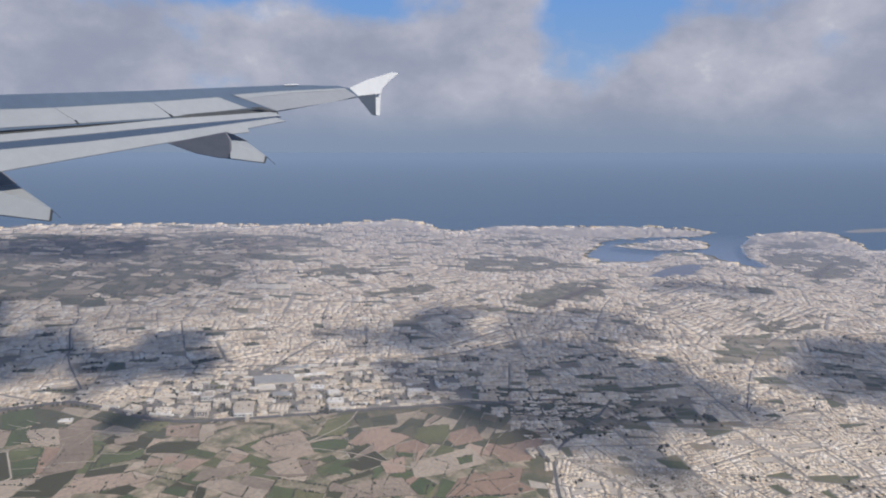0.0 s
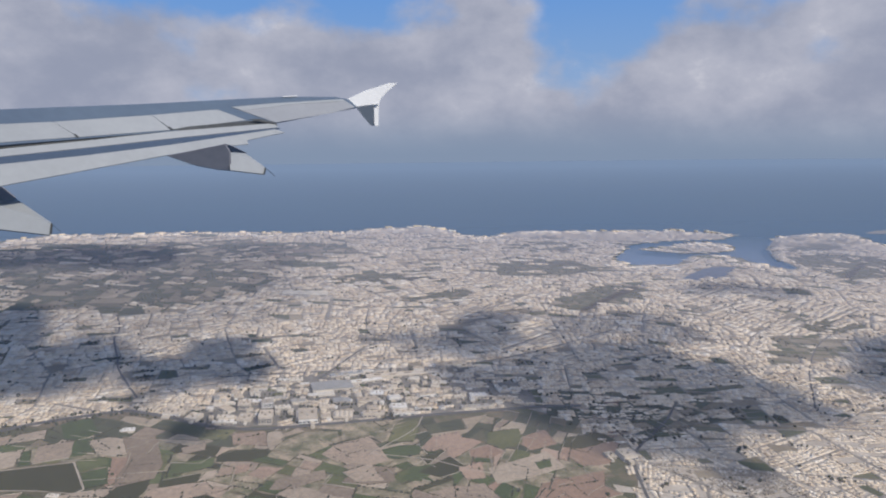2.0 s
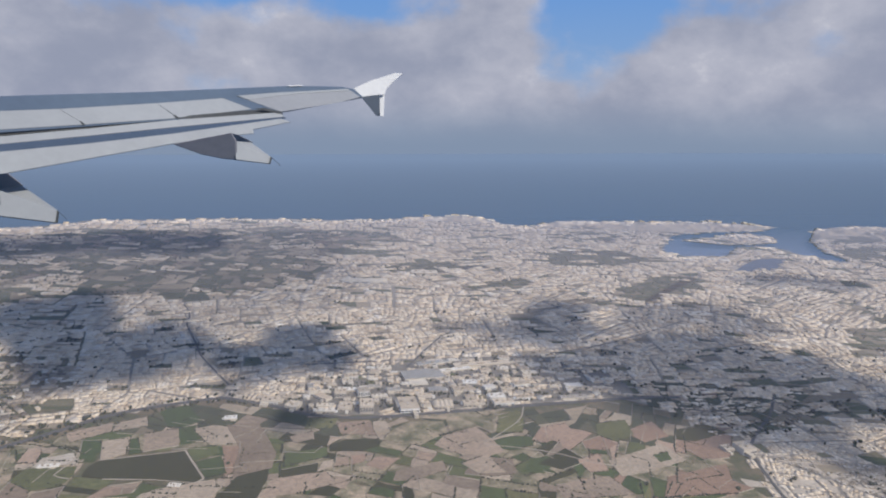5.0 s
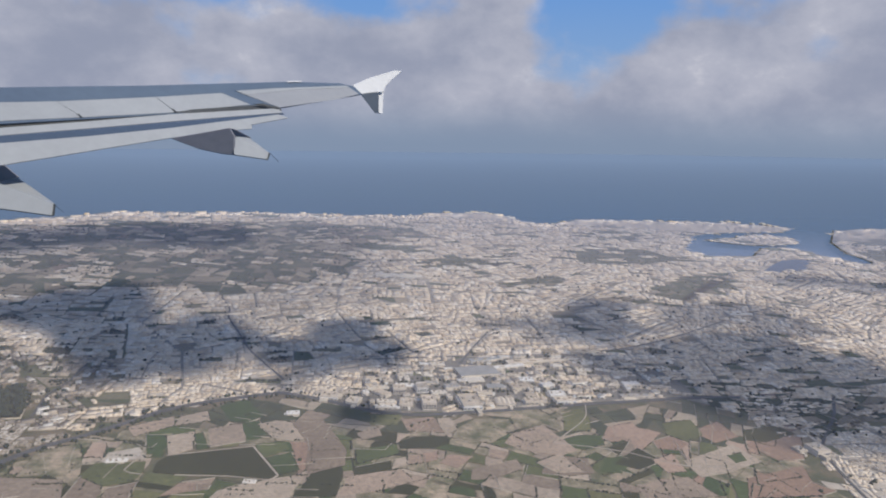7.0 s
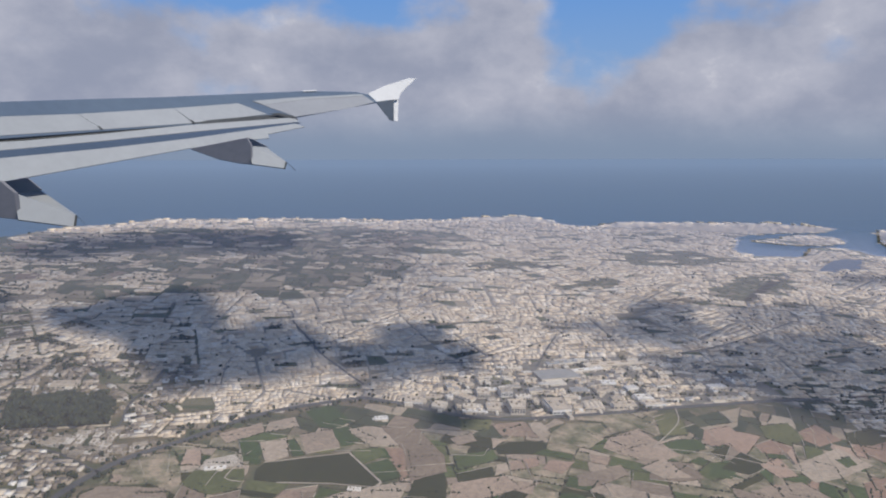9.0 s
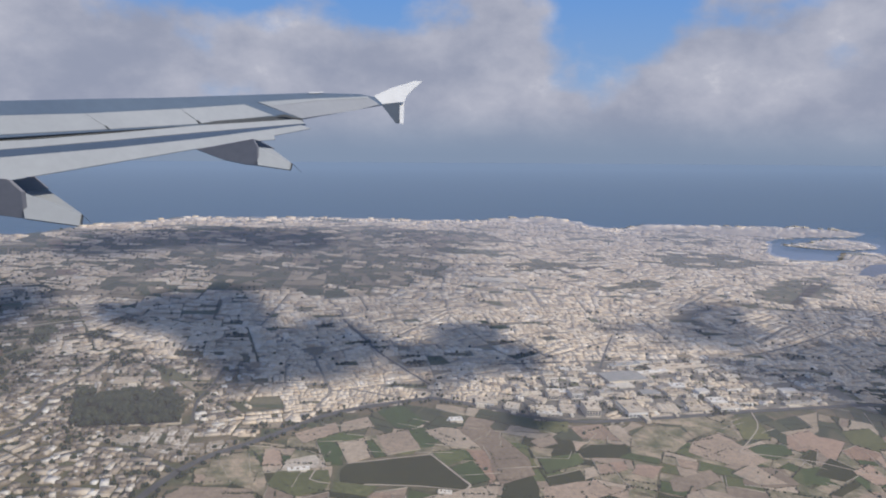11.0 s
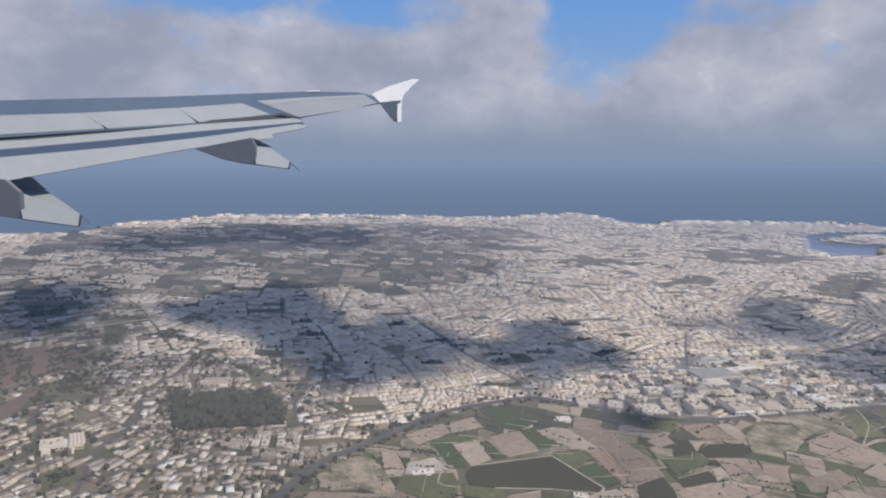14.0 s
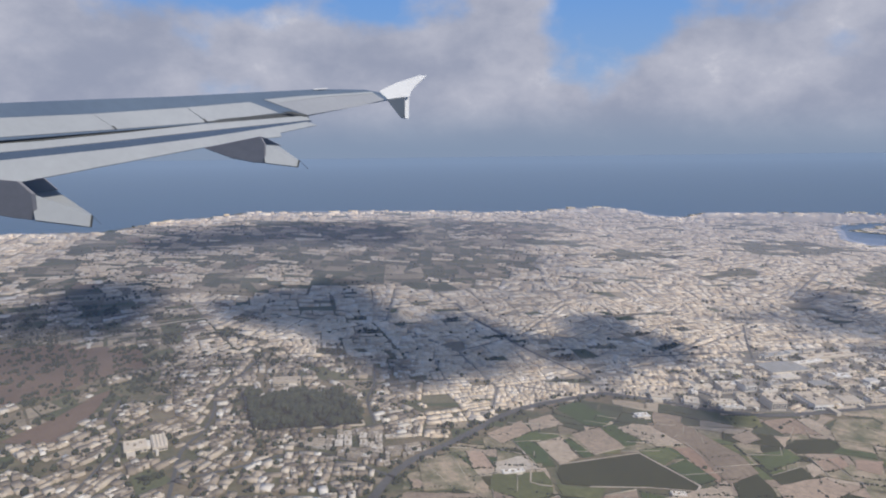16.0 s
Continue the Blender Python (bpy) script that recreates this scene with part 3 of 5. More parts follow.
def fill_block(p, big):
    """Terraced houses in rows along a block, courts left open in the deep ones."""
    e = np.roll(p, -1, 0) - p
    u = e[np.linalg.norm(e, axis=1).argmax()]
    u = u / np.linalg.norm(u)
    v = np.array([-u[1], u[0]])
    s, w = p @ u, p @ v
    width = np.ptp(w)
    rows = max(1, int(round(width / (tr.uniform(0.05, 0.09) * big))))
    deep = width / rows
    level = tr.uniform(0.008, 0.016)
    court = tr.rand() < 0.4
    loose = (p[:, 0].mean() < -6.6 and p[:, 1].mean() < 9.0) or p[:, 1].mean() < 6.6
    out = []
    for r in range(rows):
        if 0 < r < rows - 1 and court:
            continue
        wc = w.min() + (r + 0.5) * deep
        cross = [s[i] + (s[j] - s[i]) * (wc - w[i]) / (w[j] - w[i]) for i in range(len(p)) for j in ((i + 1) % len(p),) if (w[i] - wc) * (w[j] - wc) < 0]
        if len(cross) < 2:
            continue
        lx, end = min(cross), max(cross)
        while lx < end - 0.02:
            wd = min(end - lx, 0.05 * big * (0.6 + 1.0 * tr.rand() + 2.6 * tr.rand() ** 4))
            dep = deep * (1.0 if tr.rand() < 0.6 else tr.uniform(0.65, 0.95))
            shift = (deep - dep) / 2 * (1 if r else -1)
            if tr.rand() < 0.93:
                q = u * (lx + wd / 2) + v * (wc + shift)
                out.append((q[0], q[1], wd / 2, dep / 2, math.atan2(u[1], u[0]) + tr.normal(0, 0.12 if loose else 0.03), level + 0.003 * tr.randn()))
            lx += wd
    return out


seeds = np.stack([tr.uniform(-19, 16, 90), tr.uniform(3.0, 21, 90)], 1)
seed_ang = tr.uniform(-0.45, 0.45, 90) + tr.choice([0, 0.15, 0.3], 90)
seed_ang = np.where((seeds[:, 0] < -5.6) & (seeds[:, 1] < 9), tr.choice([0.1, 0.5, 0.9], 90), seed_ang)
plots_in_town = []
for k in range(len(seeds)):
    cell = np.array([(-19.0, 4.5), (16.0, 4.5), (16.0, 22.6), (-19.0, 22.6)])
    for j in range(len(seeds)):
        if j != k and len(cell) > 2:
            d = seeds[k] - seeds[j]
            cell = clip_side(cell, (seeds[k] + seeds[j]) / 2, d / np.linalg.norm(d), 0.016)
    far = seeds[k][1]
    plots_in_town += town_blocks(cell, seed_ang[k], 0.034 if far < 9.5 else 0.05 if far < 13 else 0.085)
mid = np.array([p.mean(0) for p in plots_in_town])
dens = town_density(mid[:, 0], mid[:, 1])
luck = tr.rand(len(mid))
built = luck < dens
all_lots = []
rural = in_country(mid[:, 0], mid[:, 1])
for p, yes, c, far in zip(plots_in_town, built, mid, rural):
    if yes:
        all_lots += fill_block(p, 0.8 if far else 0.78 if c[0] < -6.2 and c[1] < 8.4 else 0.62 if c[0] > 0.6 and c[1] < 7.6 else 0.75 if c[1] < 8.4 else 1.1 if c[1] < 10.5 else 1.5 if c[1] < 13.5 else 2.0)
open_plots = [p for p, yes, d in zip(plots_in_town, built, dens) if not yes and d > 0]
lots = np.array(all_lots)
keep = (lots[:, 1] > 4.6) & (lots[:, 0] > -19) & (lots[:, 0] < 16)
lots = lots[keep]
lots = lots[town_density(lots[:, 0], lots[:, 1]) > 0.01]
lots = lots[clear_of_roads(lots[:, 0], lots[:, 1], 0.028)]
hgt = np.maximum(0.008, lots[:, 5]) + (tr.rand(len(lots)) < 0.06) * 0.010
by_sea = (lots[:, 1] > np.interp(lots[:, 0], shore[:, 0], shore[:, 1]) - 1.3) & (np.random.RandomState(31).rand(len(lots)) < 0.3)
hgt *= np.where((lots[:, 0] > 0.6) & (lots[:, 1] < 7.6), 0.5, 0.88)
hgt *= np.where((lots[:, 0] < -6.2) & (lots[:, 1] < 8.2), 1.4, 1.0)
hgt += by_sea * np.random.RandomState(32).uniform(0.005, 0.045, len(lots))
# the nearest houses are singled out below
single = (inside([(-7.09, 4.66), (-5.86, 6.23), (-6.55, 6.46), (-7.33, 6.38), (-8.02, 6.13), (-8.11, 4.63)], lots[:, 0], lots[:, 1])
          | inside([(0.77, 4.87), (0.97, 6.25), (2.24, 6.31), (2.36, 4.92)], lots[:, 0], lots[:, 1]))
for hx_, hy_, hw_, hd_ in [(r[0], r[1], r[2], r[3]) for r in HALLS]:
    free = (np.abs(lots[:, 0] - hx_) > hw_ / 2 + 0.04) | (np.abs(lots[:, 1] - hy_) > hd_ / 2 + 0.05)
    lots, hgt, single = lots[free], hgt[free], single[free]
near_lots, near_h = lots[single][:280], hgt[single][:280]
rest = np.ones(len(lots), bool)
rest[np.flatnonzero(single)[:280]] = False
lots, hgt = lots[rest], hgt[rest]
dark_stone = ((lots[:, 0] < -6.1) & (lots[:, 1] < 8.0)) | ((lots[:, 0] < -8.4) & (lots[:, 1] < 9.8))
hut = (tr.rand(len(lots)) < 0.4) & (lots[:, 1] < 9.5)
off = tr.uniform(-0.5, 0.5, (len(lots), 2)) * lots[:, 2:4]
tall = 0.002 + 0.004 * tr.rand(len(lots))
for nm, who, stone, lab in (("town_houses", ~dark_stone, LIMESTONE, "dense town of flat-roofed pale limestone houses"),
                            ("village_houses", dark_stone, LIMESTONE_DARK, "darker flat-roofed village houses among gardens and trees")):
    q, h = lots[who], hgt[who]
    town = tagged(part(nm, boxes_mesh(nm, q[:, 0], q[:, 1], 0.0, q[:, 2] * 0.99, q[:, 3] * 0.99, h, q[:, 4], stone)), lab, "town", kind="stuff")
    k = who & hut
    part("stair_huts", boxes_mesh("stair_huts", lots[k, 0] + off[k, 0], lots[k, 1] + off[k, 1], hgt[k], lots[k, 2] * 0.4, lots[k, 3] * 0.35, tall[k], lots[k, 4], stone), town)

STREET = surface("dusty_street", [(0.35, (0.23, 0.205, 0.175)), (0.65, (0.36, 0.32, 0.27))], "noise", 4.0, 30.0, 0.3)
TOWN_EDGE = ([(-6.3, 8.4), (-5.7, 7.0)] + [(q[0], q[1] + 0.05) for q in main_line[::6] if -5.4 < q[0] < 0.1]
             + [(0.5, 7.2), (0.8, 6.5), (0.75, 4.7), (11.0, 4.7), (15.5, 10.0), (15.5, 18.8), (13.8, 19.2), (13.9, 20.8), (11.3, 20.6), (10.0, 18.9), (9.3, 17.6), (9.0, 15.9), (8.3, 15.6), (7.6, 16.6), (6.5, 16.7), (5.7, 15.8), (4.1, 15.7), (3.9, 16.6), (4.3, 17.6), (5.3, 19.0), (6.3, 19.7), (9.0, 20.8), (4.7, 20.4), (2.7, 19.9), (1.3, 18.8), (0.0, 19.0), (-2.8, 18.4), (-2.2, 17.0), (-3.4, 14.7), (-4.1, 13.7), (-4.0, 12.2), (-5.4, 10.6), (-6.9, 10.3)])
tagged(part("pavement", slab("pavement", TOWN_EDGE, 0.0, 0.0012, STREET)), "dusty grey-beige streets between the town's houses", "streets", kind="structure")
cv, cf = [], []
for p, yes, c in zip(plots_in_town, built, mid):
    if yes and (c[0] > -5.6 or c[1] > 9.0):
        cf.append(tuple(range(len(cv), len(cv) + len(p))))
        cv += [(x, y, 0.002) for x, y in p]
tagged(part("courtyards", mesh_from("courtyards", cv, cf, PAVED)), "dusty pale paved yards between the houses", "yards", kind="stuff")
for poly in [VALLEY, GLEN, GULLY] + GREENS:
    line = along(poly + poly[:1], 0.1)[:-1]
    line += tr.normal(0, (0.13, 0.08), line.shape)
    part("scrub", slab("scrub", [tuple(q) for q in line], 0.0, 0.0034, SCRUB), ground, "green scrub and terraces in a dip of the town")
gv, gf = [], []
for p in open_plots:
    gf.append(tuple(range(len(gv), len(gv) + len(p))))
    gv += [(x, y, 0.0025) for x, y in p]
tagged(part("gardens", mesh_from("gardens", gv, gf, GARDEN)), "green and brown garden plots between the houses", "gardens", kind="stuff")

# ---------------------------------------------------------------- nearest houses, each on its own
def unit_box(name, material, top=True, z1=1.0):
    v = [(-1, -1, 0), (1, -1, 0), (1, 1, 0), (-1, 1, 0), (-1, -1, z1), (1, -1, z1), (1, 1, z1), (-1, 1, z1)]
    return mesh_from(name, v, [tuple(int(q) for q in f) for f in BOX_F[:5 if top else 4]], material)


def roof_mesh(name, material):
    """A flat roof with a raised parapet round it."""
    o, i = 1.0, 0.86
    v = []
    for k, z in ((o, 0.0), (o, 1.0), (i, 1.0), (i, 0.25)):
        v += [(-k, -k, z), (k, -k, z), (k, k, z), (-k, k, z)]
    f = [(12, 13, 14, 15)]
    for r in range(3):
        for j in range(4):
            f.append((4 * r + j, 4 * r + (j + 1) % 4, 4 * r + 4 + (j + 1) % 4, 4 * r + 4 + j))
    return mesh_from(name, v, f, material)


WALLS_ME, ROOF_ME, HUT_ME, PANE_ME = unit_box("wall", LIMESTONE_HOUSE), roof_mesh("roof", ROOF), unit_box("stair_hut", LIMESTONE_HOUSE), unit_box("window", GLAZING)


def house(x, y, hx, hy, h, a, q):
    top = new("house")
    top.matrix_basis = pose(x, y, 0, 0, 0, math.degrees(a))
    hx, hy = hx * 0.94, hy * 0.94
    part("wall", WALLS_ME, top, m=Matrix.Diagonal((hx, hy, h, 1)))
    part("roof", ROOF_ME, top, m=Matrix.Translation((0, 0, h)) @ Matrix.Diagonal((hx * 1.01, hy * 1.01, 0.004, 1)))
    part("stair_hut", HUT_ME, top, m=Matrix.Translation((q.uniform(-0.4, 0.4) * hx, q.uniform(-0.4, 0.4) * hy, h)) @ Matrix.Diagonal((hx * 0.35, hy * 0.35, 0.009, 1)))
    for sx in (-0.5, 0.5):
        part("window", PANE_ME, top, m=Matrix.Translation((sx * hx, -hy, h * 0.5)) @ Matrix.Diagonal((hx * 0.16, 0.0012, h * 0.28, 1)))
    return tagged(top, "flat-roofed limestone house with parapet and stair hut" if h < 0.03 else "taller flat-roofed limestone house with parapet", "house", "houses near the fields")


hr = np.random.RandomState(5)
for (x, y, hx, hy, a, lv), h in zip(near_lots, near_h):
    house(x, y, hx, hy, h * 1.15, a, hr)

# ---------------------------------------------------------------- industrial estate and larger buildings
def hall(x, y, w, d, h, a, kind, label):
    """A workshop hall: walls, a roof with upstand or low ridges, a glazed strip along the front and a lean-to."""
    h *= 0.7 if kind != "block" else 1.0
    top = new("industrial_hall" if kind != "block" else "apartment_block")
    top.matrix_basis = pose(x, y, 0, 0, 0, a)
    wall_me = unit_box("wall", HALL_WALL)
    part("wall", wall_me, top, m=Matrix.Diagonal((w / 2, d / 2, h, 1)))
    if kind in ("ridge", "grey"):
        n = 4 if kind == "ridge" else 1
        v, f = [], []
        for i in range(n):
            x0, x1 = -1 + 2 * i / n, -1 + 2 * (i + 1) / n
            k = len(v)
            v += [(x0, -1, 0), (x1, -1, 0), ((x0 + x1) / 2, -1, 1), (x0, 1, 0), (x1, 1, 0), ((x0 + x1) / 2, 1, 1)]
            f += [(k, k + 1, k + 2), (k + 3, k + 5, k + 4), (k + 1, k + 4, k + 5, k + 2), (k + 3, k, k + 2, k + 5)]
        part("roof", mesh_from("roof", v, f, HALL_ROOF if kind == "ridge" else GREY_ROOF), top, m=Matrix.Translation((0, 0, h + 0.0005)) @ Matrix.Diagonal((w / 2 * 1.01, d / 2 * 1.01, 0.01, 1)))
    else:
        part("roof", roof_mesh("roof", HALL_ROOF), top, m=Matrix.Translation((0, 0, h)) @ Matrix.Diagonal((w / 2 * 1.01, d / 2 * 1.01, 0.006, 1)))
        for i in range(3):
            part("roof_unit", HUT_ME, top, m=Matrix.Translation(((-0.3 + 0.28 * i) * w, 0.12 * d * (-1) ** i, h + 0.001)) @ Matrix.Diagonal((w * 0.06, d * 0.07, 0.012, 1)))
    side = 1 if math.sin(37 * x + 11 * y) > 0 else -1
    if kind != "block":
        aw, ad = w * (0.3 + 0.15 * math.sin(19 * x)), d * (0.5 + 0.2 * math.sin(23 * y))
        part("annex", wall_me, top, m=Matrix.Translation((side * w * 0.22, -d / 2 - ad * 0.2, 0)) @ Matrix.Diagonal((aw / 2, ad / 2, h * 0.6, 1)))
        part("annex", wall_me, top, m=Matrix.Translation((-side * (w / 2 + aw * 0.12), d * 0.1, 0)) @ Matrix.Diagonal((aw / 3, ad / 2, h * 0.75, 1)))
    rows = 1 if kind != "block" else 3
    for r in range(rows):
        for i in range(5):
            part("window", PANE_ME, top, m=Matrix.Translation(((-0.4 + 0.2 * i) * w, -d / 2, h * (0.25 + 0.62 * r / max(1, rows))) ) @ Matrix.Diagonal((w * 0.07, 0.0015, h * (0.3 if rows == 1 else 0.14), 1)))
    return tagged(top, label, "hall" if kind != "block" else "apartments", "buildings of the industrial estate")


for i, (x, y, w, d, h, a, kind, label) in enumerate(HALLS):
    hall(x, y, w, d, h, a, kind, label)
er = np.random.RandomState(9)
done = [(r[0], r[1], r[2], r[3]) for r in HALLS]
while len(done) < len(HALLS) + 110:
    x, y, w, d = er.uniform(-3.85, 0.2), er.uniform(6.9, 8.75), 0.05 + 0.17 * er.rand() ** 1.6, er.uniform(0.04, 0.10)
    if inside(ESTATE, np.array([x - w / 2, x + w / 2]), np.array([y - d / 2 - 0.02, y + d / 2])).all() and all(abs(x - a) > (w + c) / 2 + 0.01 or abs(y - b) > (d + e) / 2 + 0.015 for a, b, c, e in done):
        done.append((x, y, w, d))
        hall(x, y, w, d, er.uniform(0.02, 0.06), 8 + er.normal(0, 5), "ridge" if er.rand() < 0.25 else "flat", "small pale workshop among the estate's yards")
# tall blocks on the far headlands
for i, (x, y, w, h) in enumerate(((7.42, 21.15, 0.18, 0.15), (7.64, 21.22, 0.20, 0.19), (7.90, 21.20, 0.20, 0.18), (8.47, 21.25, 0.08, 0.15), (8.85, 21.30, 0.14, 0.17), (9.06, 21.30, 0.18, 0.11), (9.28, 21.25, 0.2, 0.07),
                                  (6.20, 21.00, 0.26, 0.08), (6.60, 21.05, 0.2, 0.09), (6.92, 21.15, 0.2, 0.08), (5.20, 20.80, 0.16, 0.10), (4.70, 20.60, 0.2, 0.07), (-0.75, 20.05, 0.24, 0.15), (-0.45, 20.15, 0.2, 0.12), (-1.60, 19.70, 0.2, 0.14),
                                  (-0.95, 19.95, 0.2, 0.10), (0.25, 19.60, 0.2, 0.10), (12.2, 21.3, 0.2, 0.10), (13.6, 21.9, 0.26, 0.09), (3.85, 13.67, 0.14, 0.08), (3.15, 9.96, 0.1, 0.05))):
    hall(x, y, w, 0.16, h * 0.6, 8 * (i % 3), "block", "pale apartment block rising over the far town")

# ---------------------------------------------------------------- fields
fr = np.random.RandomState(21)


def split(poly, size):
    """Cuts a convex plot in two, again and again, until the plots are small."""
    p = np.array(poly)
    area = 0.5 * abs(np.dot(p[:, 0], np.roll(p[:, 1], 1)) - np.dot(p[:, 1], np.roll(p[:, 0], 1)))
    if area < size * fr.uniform(0.35, 2.3):
        return [p]
    e = np.roll(p, -1, 0) - p
    k = np.linalg.norm(e, axis=1).argmax()
    n = e[k] / np.linalg.norm(e[k])
    t = fr.normal(0, 0.16)
    n = np.array([n[0] * math.cos(t) - n[1] * math.sin(t), n[0] * math.sin(t) + n[1] * math.cos(t)])
    c = p.mean(0) + n * np.linalg.norm(e[k]) * fr.uniform(-0.14, 0.14)
    s = (p - c) @ n
    a, b = [], []
    for i in range(len(p)):
        j = (i + 1) % len(p)
        (a if s[i] > 0 else b).append(p[i])
        if s[i] * s[j] < 0:
            q = p[i] + (p[j] - p[i]) * s[i] / (s[i] - s[j])
            a.append(q)
            b.append(q)
    if len(a) < 3 or len(b) < 3:
        return [p]
    return split(a, size) + split(b, size)


BIG_FIELD = [(-5.14, 5.85), (-5.09, 5.95), (-4.76, 6.05), (-4.44, 6.14), (-4.18, 5.70), (-4.22, 5.64), (-4.54, 5.68), (-4.95, 5.68), (-5.13, 5.71)]
plots = []
farm = np.stack([fr.uniform(-7.5, 2.5, 16), fr.uniform(4.2, 7.8, 16)], 1)
for k in range(len(farm)):
    cell = np.array([(-8.0, 3.8), (2.6, 3.8), (2.6, 8.0), (-8.0, 8.0)])
    for j in range(len(farm)):
        if j != k and len(cell) > 2:
            d = farm[k] - farm[j]
            cell = clip_side(cell, (farm[k] + farm[j]) / 2, d / np.linalg.norm(d), 0.0)
    plots += town_blocks(cell, fr.choice([-0.25, 0.0, 0.2, 0.5, 1.2]) + fr.normal(0, 0.1), 0.042, 1.5, 0.25)
plots = [p for p in plots if len(p) > 2]
hedge, wall_runs, upper_v, upper_f = [], [], [], []


def hedge_row(a, b):
    """Scrub along a field's edge, thick and thin by turns."""
    thick = fr.uniform(0.003, 0.007)
    for t in np.arange(0, 1, 0.011 / max(0.05, np.linalg.norm(b - a))):
        if fr.rand() < 0.7:
            hedge.append((*(a + (b - a) * t + fr.normal(0, 0.003, 2)), thick * fr.uniform(0.6, 1.7)))


for p in plots:
    c = p.mean(0)
    q = c + (p - c) * 1.02
    if not (inside(FIELDS, q[:, 0], q[:, 1]).all() or (inside(HOLLOW, np.array([c[0]]), np.array([c[1]])).all())) or c[1] < 4.5:
        continue
    if inside(BIG_FIELD, np.append(p[:, 0], c[0]), np.append(p[:, 1], c[1])).any():
        continue
    gap = fr.choice([0.0, 0.0, 0.005, 0.012])
    d = np.linalg.norm(p - c, axis=1)[:, None]
    q = c + (p - c) * np.maximum(0.5, 1 - gap / d)
    for i in range(len(q)):
        a, b = q[i], q[(i + 1) % len(q)]
        roll = fr.rand()
        if roll < 0.09:
            wall_runs.append((a, b))
        elif roll < 0.34:
            hedge_row(a, b)
    ring = []
    for i in range(len(q)):
        a, b = q[i], q[(i + 1) % len(q)]
        k = max(1, int(np.linalg.norm(b - a) / 0.07))
        side = np.array([-(b - a)[1], (b - a)[0]]) / (np.linalg.norm(b - a) + 1e-9)
        bow = fr.normal(0, 0.012)
        for t in range(k):
            u = t / k
            ring.append(a + (b - a) * u + side * (bow * math.sin(math.pi * u) + (fr.normal(0, 0.004) if t else 0)))
    q = np.array(ring)
    lush = noise.noise((c[0] * 1.6, c[1] * 1.6, 4.0)) + (0.2 if c[0] < -4.0 else 0.0)
    kind = fr.choice(4, p=[0.14, 0.36, 0.14, 0.36] if lush > 0.08 else [0.36, 0.18, 0.06, 0.40])
    if c[1] > 6.5:
        k = len(upper_v)
        upper_v += [(*v, z) for z in (0.0, 0.004) for v in q]
        upper_f += [tuple(range(k + len(q), k + 2 * len(q)))] + [(k + i, k + (i + 1) % len(q), k + len(q) + (i + 1) % len(q), k + len(q) + i) for i in range(len(q))]
        continue
    part("field", slab("field", [tuple(v) for v in q], 0.0, 0.0035 + 0.001 * fr.rand(), RED_SOIL_PALE if kind == 0 and c[0] > -1.8 and fr.rand() < 0.8 else (SOIL, CROP, DARK_CROP, FALLOW)[kind]), ground, ("tilled bare brown soil", "green crop", "dark green crop", "weedy fallow soil")[kind])
tagged(part("upper_fields", mesh_from("upper_fields", upper_v, upper_f, FAR_FIELD)), "small brown and green fields along the main road", "fields", kind="stuff")
fv, ff = [], []
for p in split([(-16.5, 9.5), (-1.5, 10.5), (-1.5, 18.0), (-16.5, 18.0)], 0.10):
    c = p.mean(0)
    if inside(COUNTRY, np.array([c[0]]), np.array([c[1]]))[0] and fr.rand() < 0.8:
        ff.append(tuple(range(len(fv), len(fv) + len(p))))
        fv += [(*(c + (v - c) * 0.94), 0.0035) for v in p]
tagged(part("far_fields", mesh_from("far_fields", fv, ff, FAR_FIELD)), "patchwork of brown, reddish and green fields inland", "fields", kind="stuff")
def plot(material, label, outline):
    """One of the larger fields, with gently wavering edges."""
    p = np.array(outline)
    ring = []
    for a, b in zip(p, np.roll(p, -1, 0)):
        k = max(1, int(np.linalg.norm(b - a) / 0.06))
        side = np.array([-(b - a)[1], (b - a)[0]]) / (np.linalg.norm(b - a) + 1e-9)
        ring += [tuple(a + (b - a) * t / k + side * (fr.normal(0, 0.004) if t else 0)) for t in range(k)]
        roll = fr.rand()
        if roll < 0.4:
            hedge_row(a, b)
        elif roll < 0.48:
            wall_runs.append((a, b))
    part("field", slab("field", ring, 0.0, 0.0062 + 0.0008 * fr.rand(), material), ground, label)


plot(CROP, "green crop", [(-5.60, 5.82), (-5.23, 5.86), (-5.20, 5.72), (-5.23, 5.57), (-5.42, 5.49), (-5.65, 5.62)])
plot(SOIL, "tilled bare brown soil", [(-5.63, 5.63), (-5.49, 5.63), (-5.40, 5.41), (-5.41, 5.30), (-5.63, 5.29)])
plot(SOIL, "tilled bare brown soil", [(-5.38, 5.46), (-5.19, 5.56), (-5.18, 5.31), (-5.37, 5.30)])
plot(RED_SOIL_PALE, "reddish ploughed soil", [(-5.76, 6.14), (-5.63, 6.11), (-5.57, 5.90), (-5.73, 5.89)])
plot(PAVED, "pale dusty farmyard", [(-5.57, 5.98), (-5.35, 6.08), (-5.24, 5.90), (-5.58, 5.83)])
plot(CROP, "green crop", [(-5.38, 6.31), (-5.22, 6.30), (-5.13, 6.14), (-5.17, 5.98), (-5.27, 5.98)])
plot(SOIL, "tilled bare brown soil", [(-5.20, 6.28), (-4.99, 6.39), (-4.92, 6.07), (-5.09, 5.97), (-5.15, 6.14)])
plot(CROP, "green crop", [(-4.98, 6.34), (-4.92, 6.36), (-4.80, 6.10), (-4.89, 6.07)])
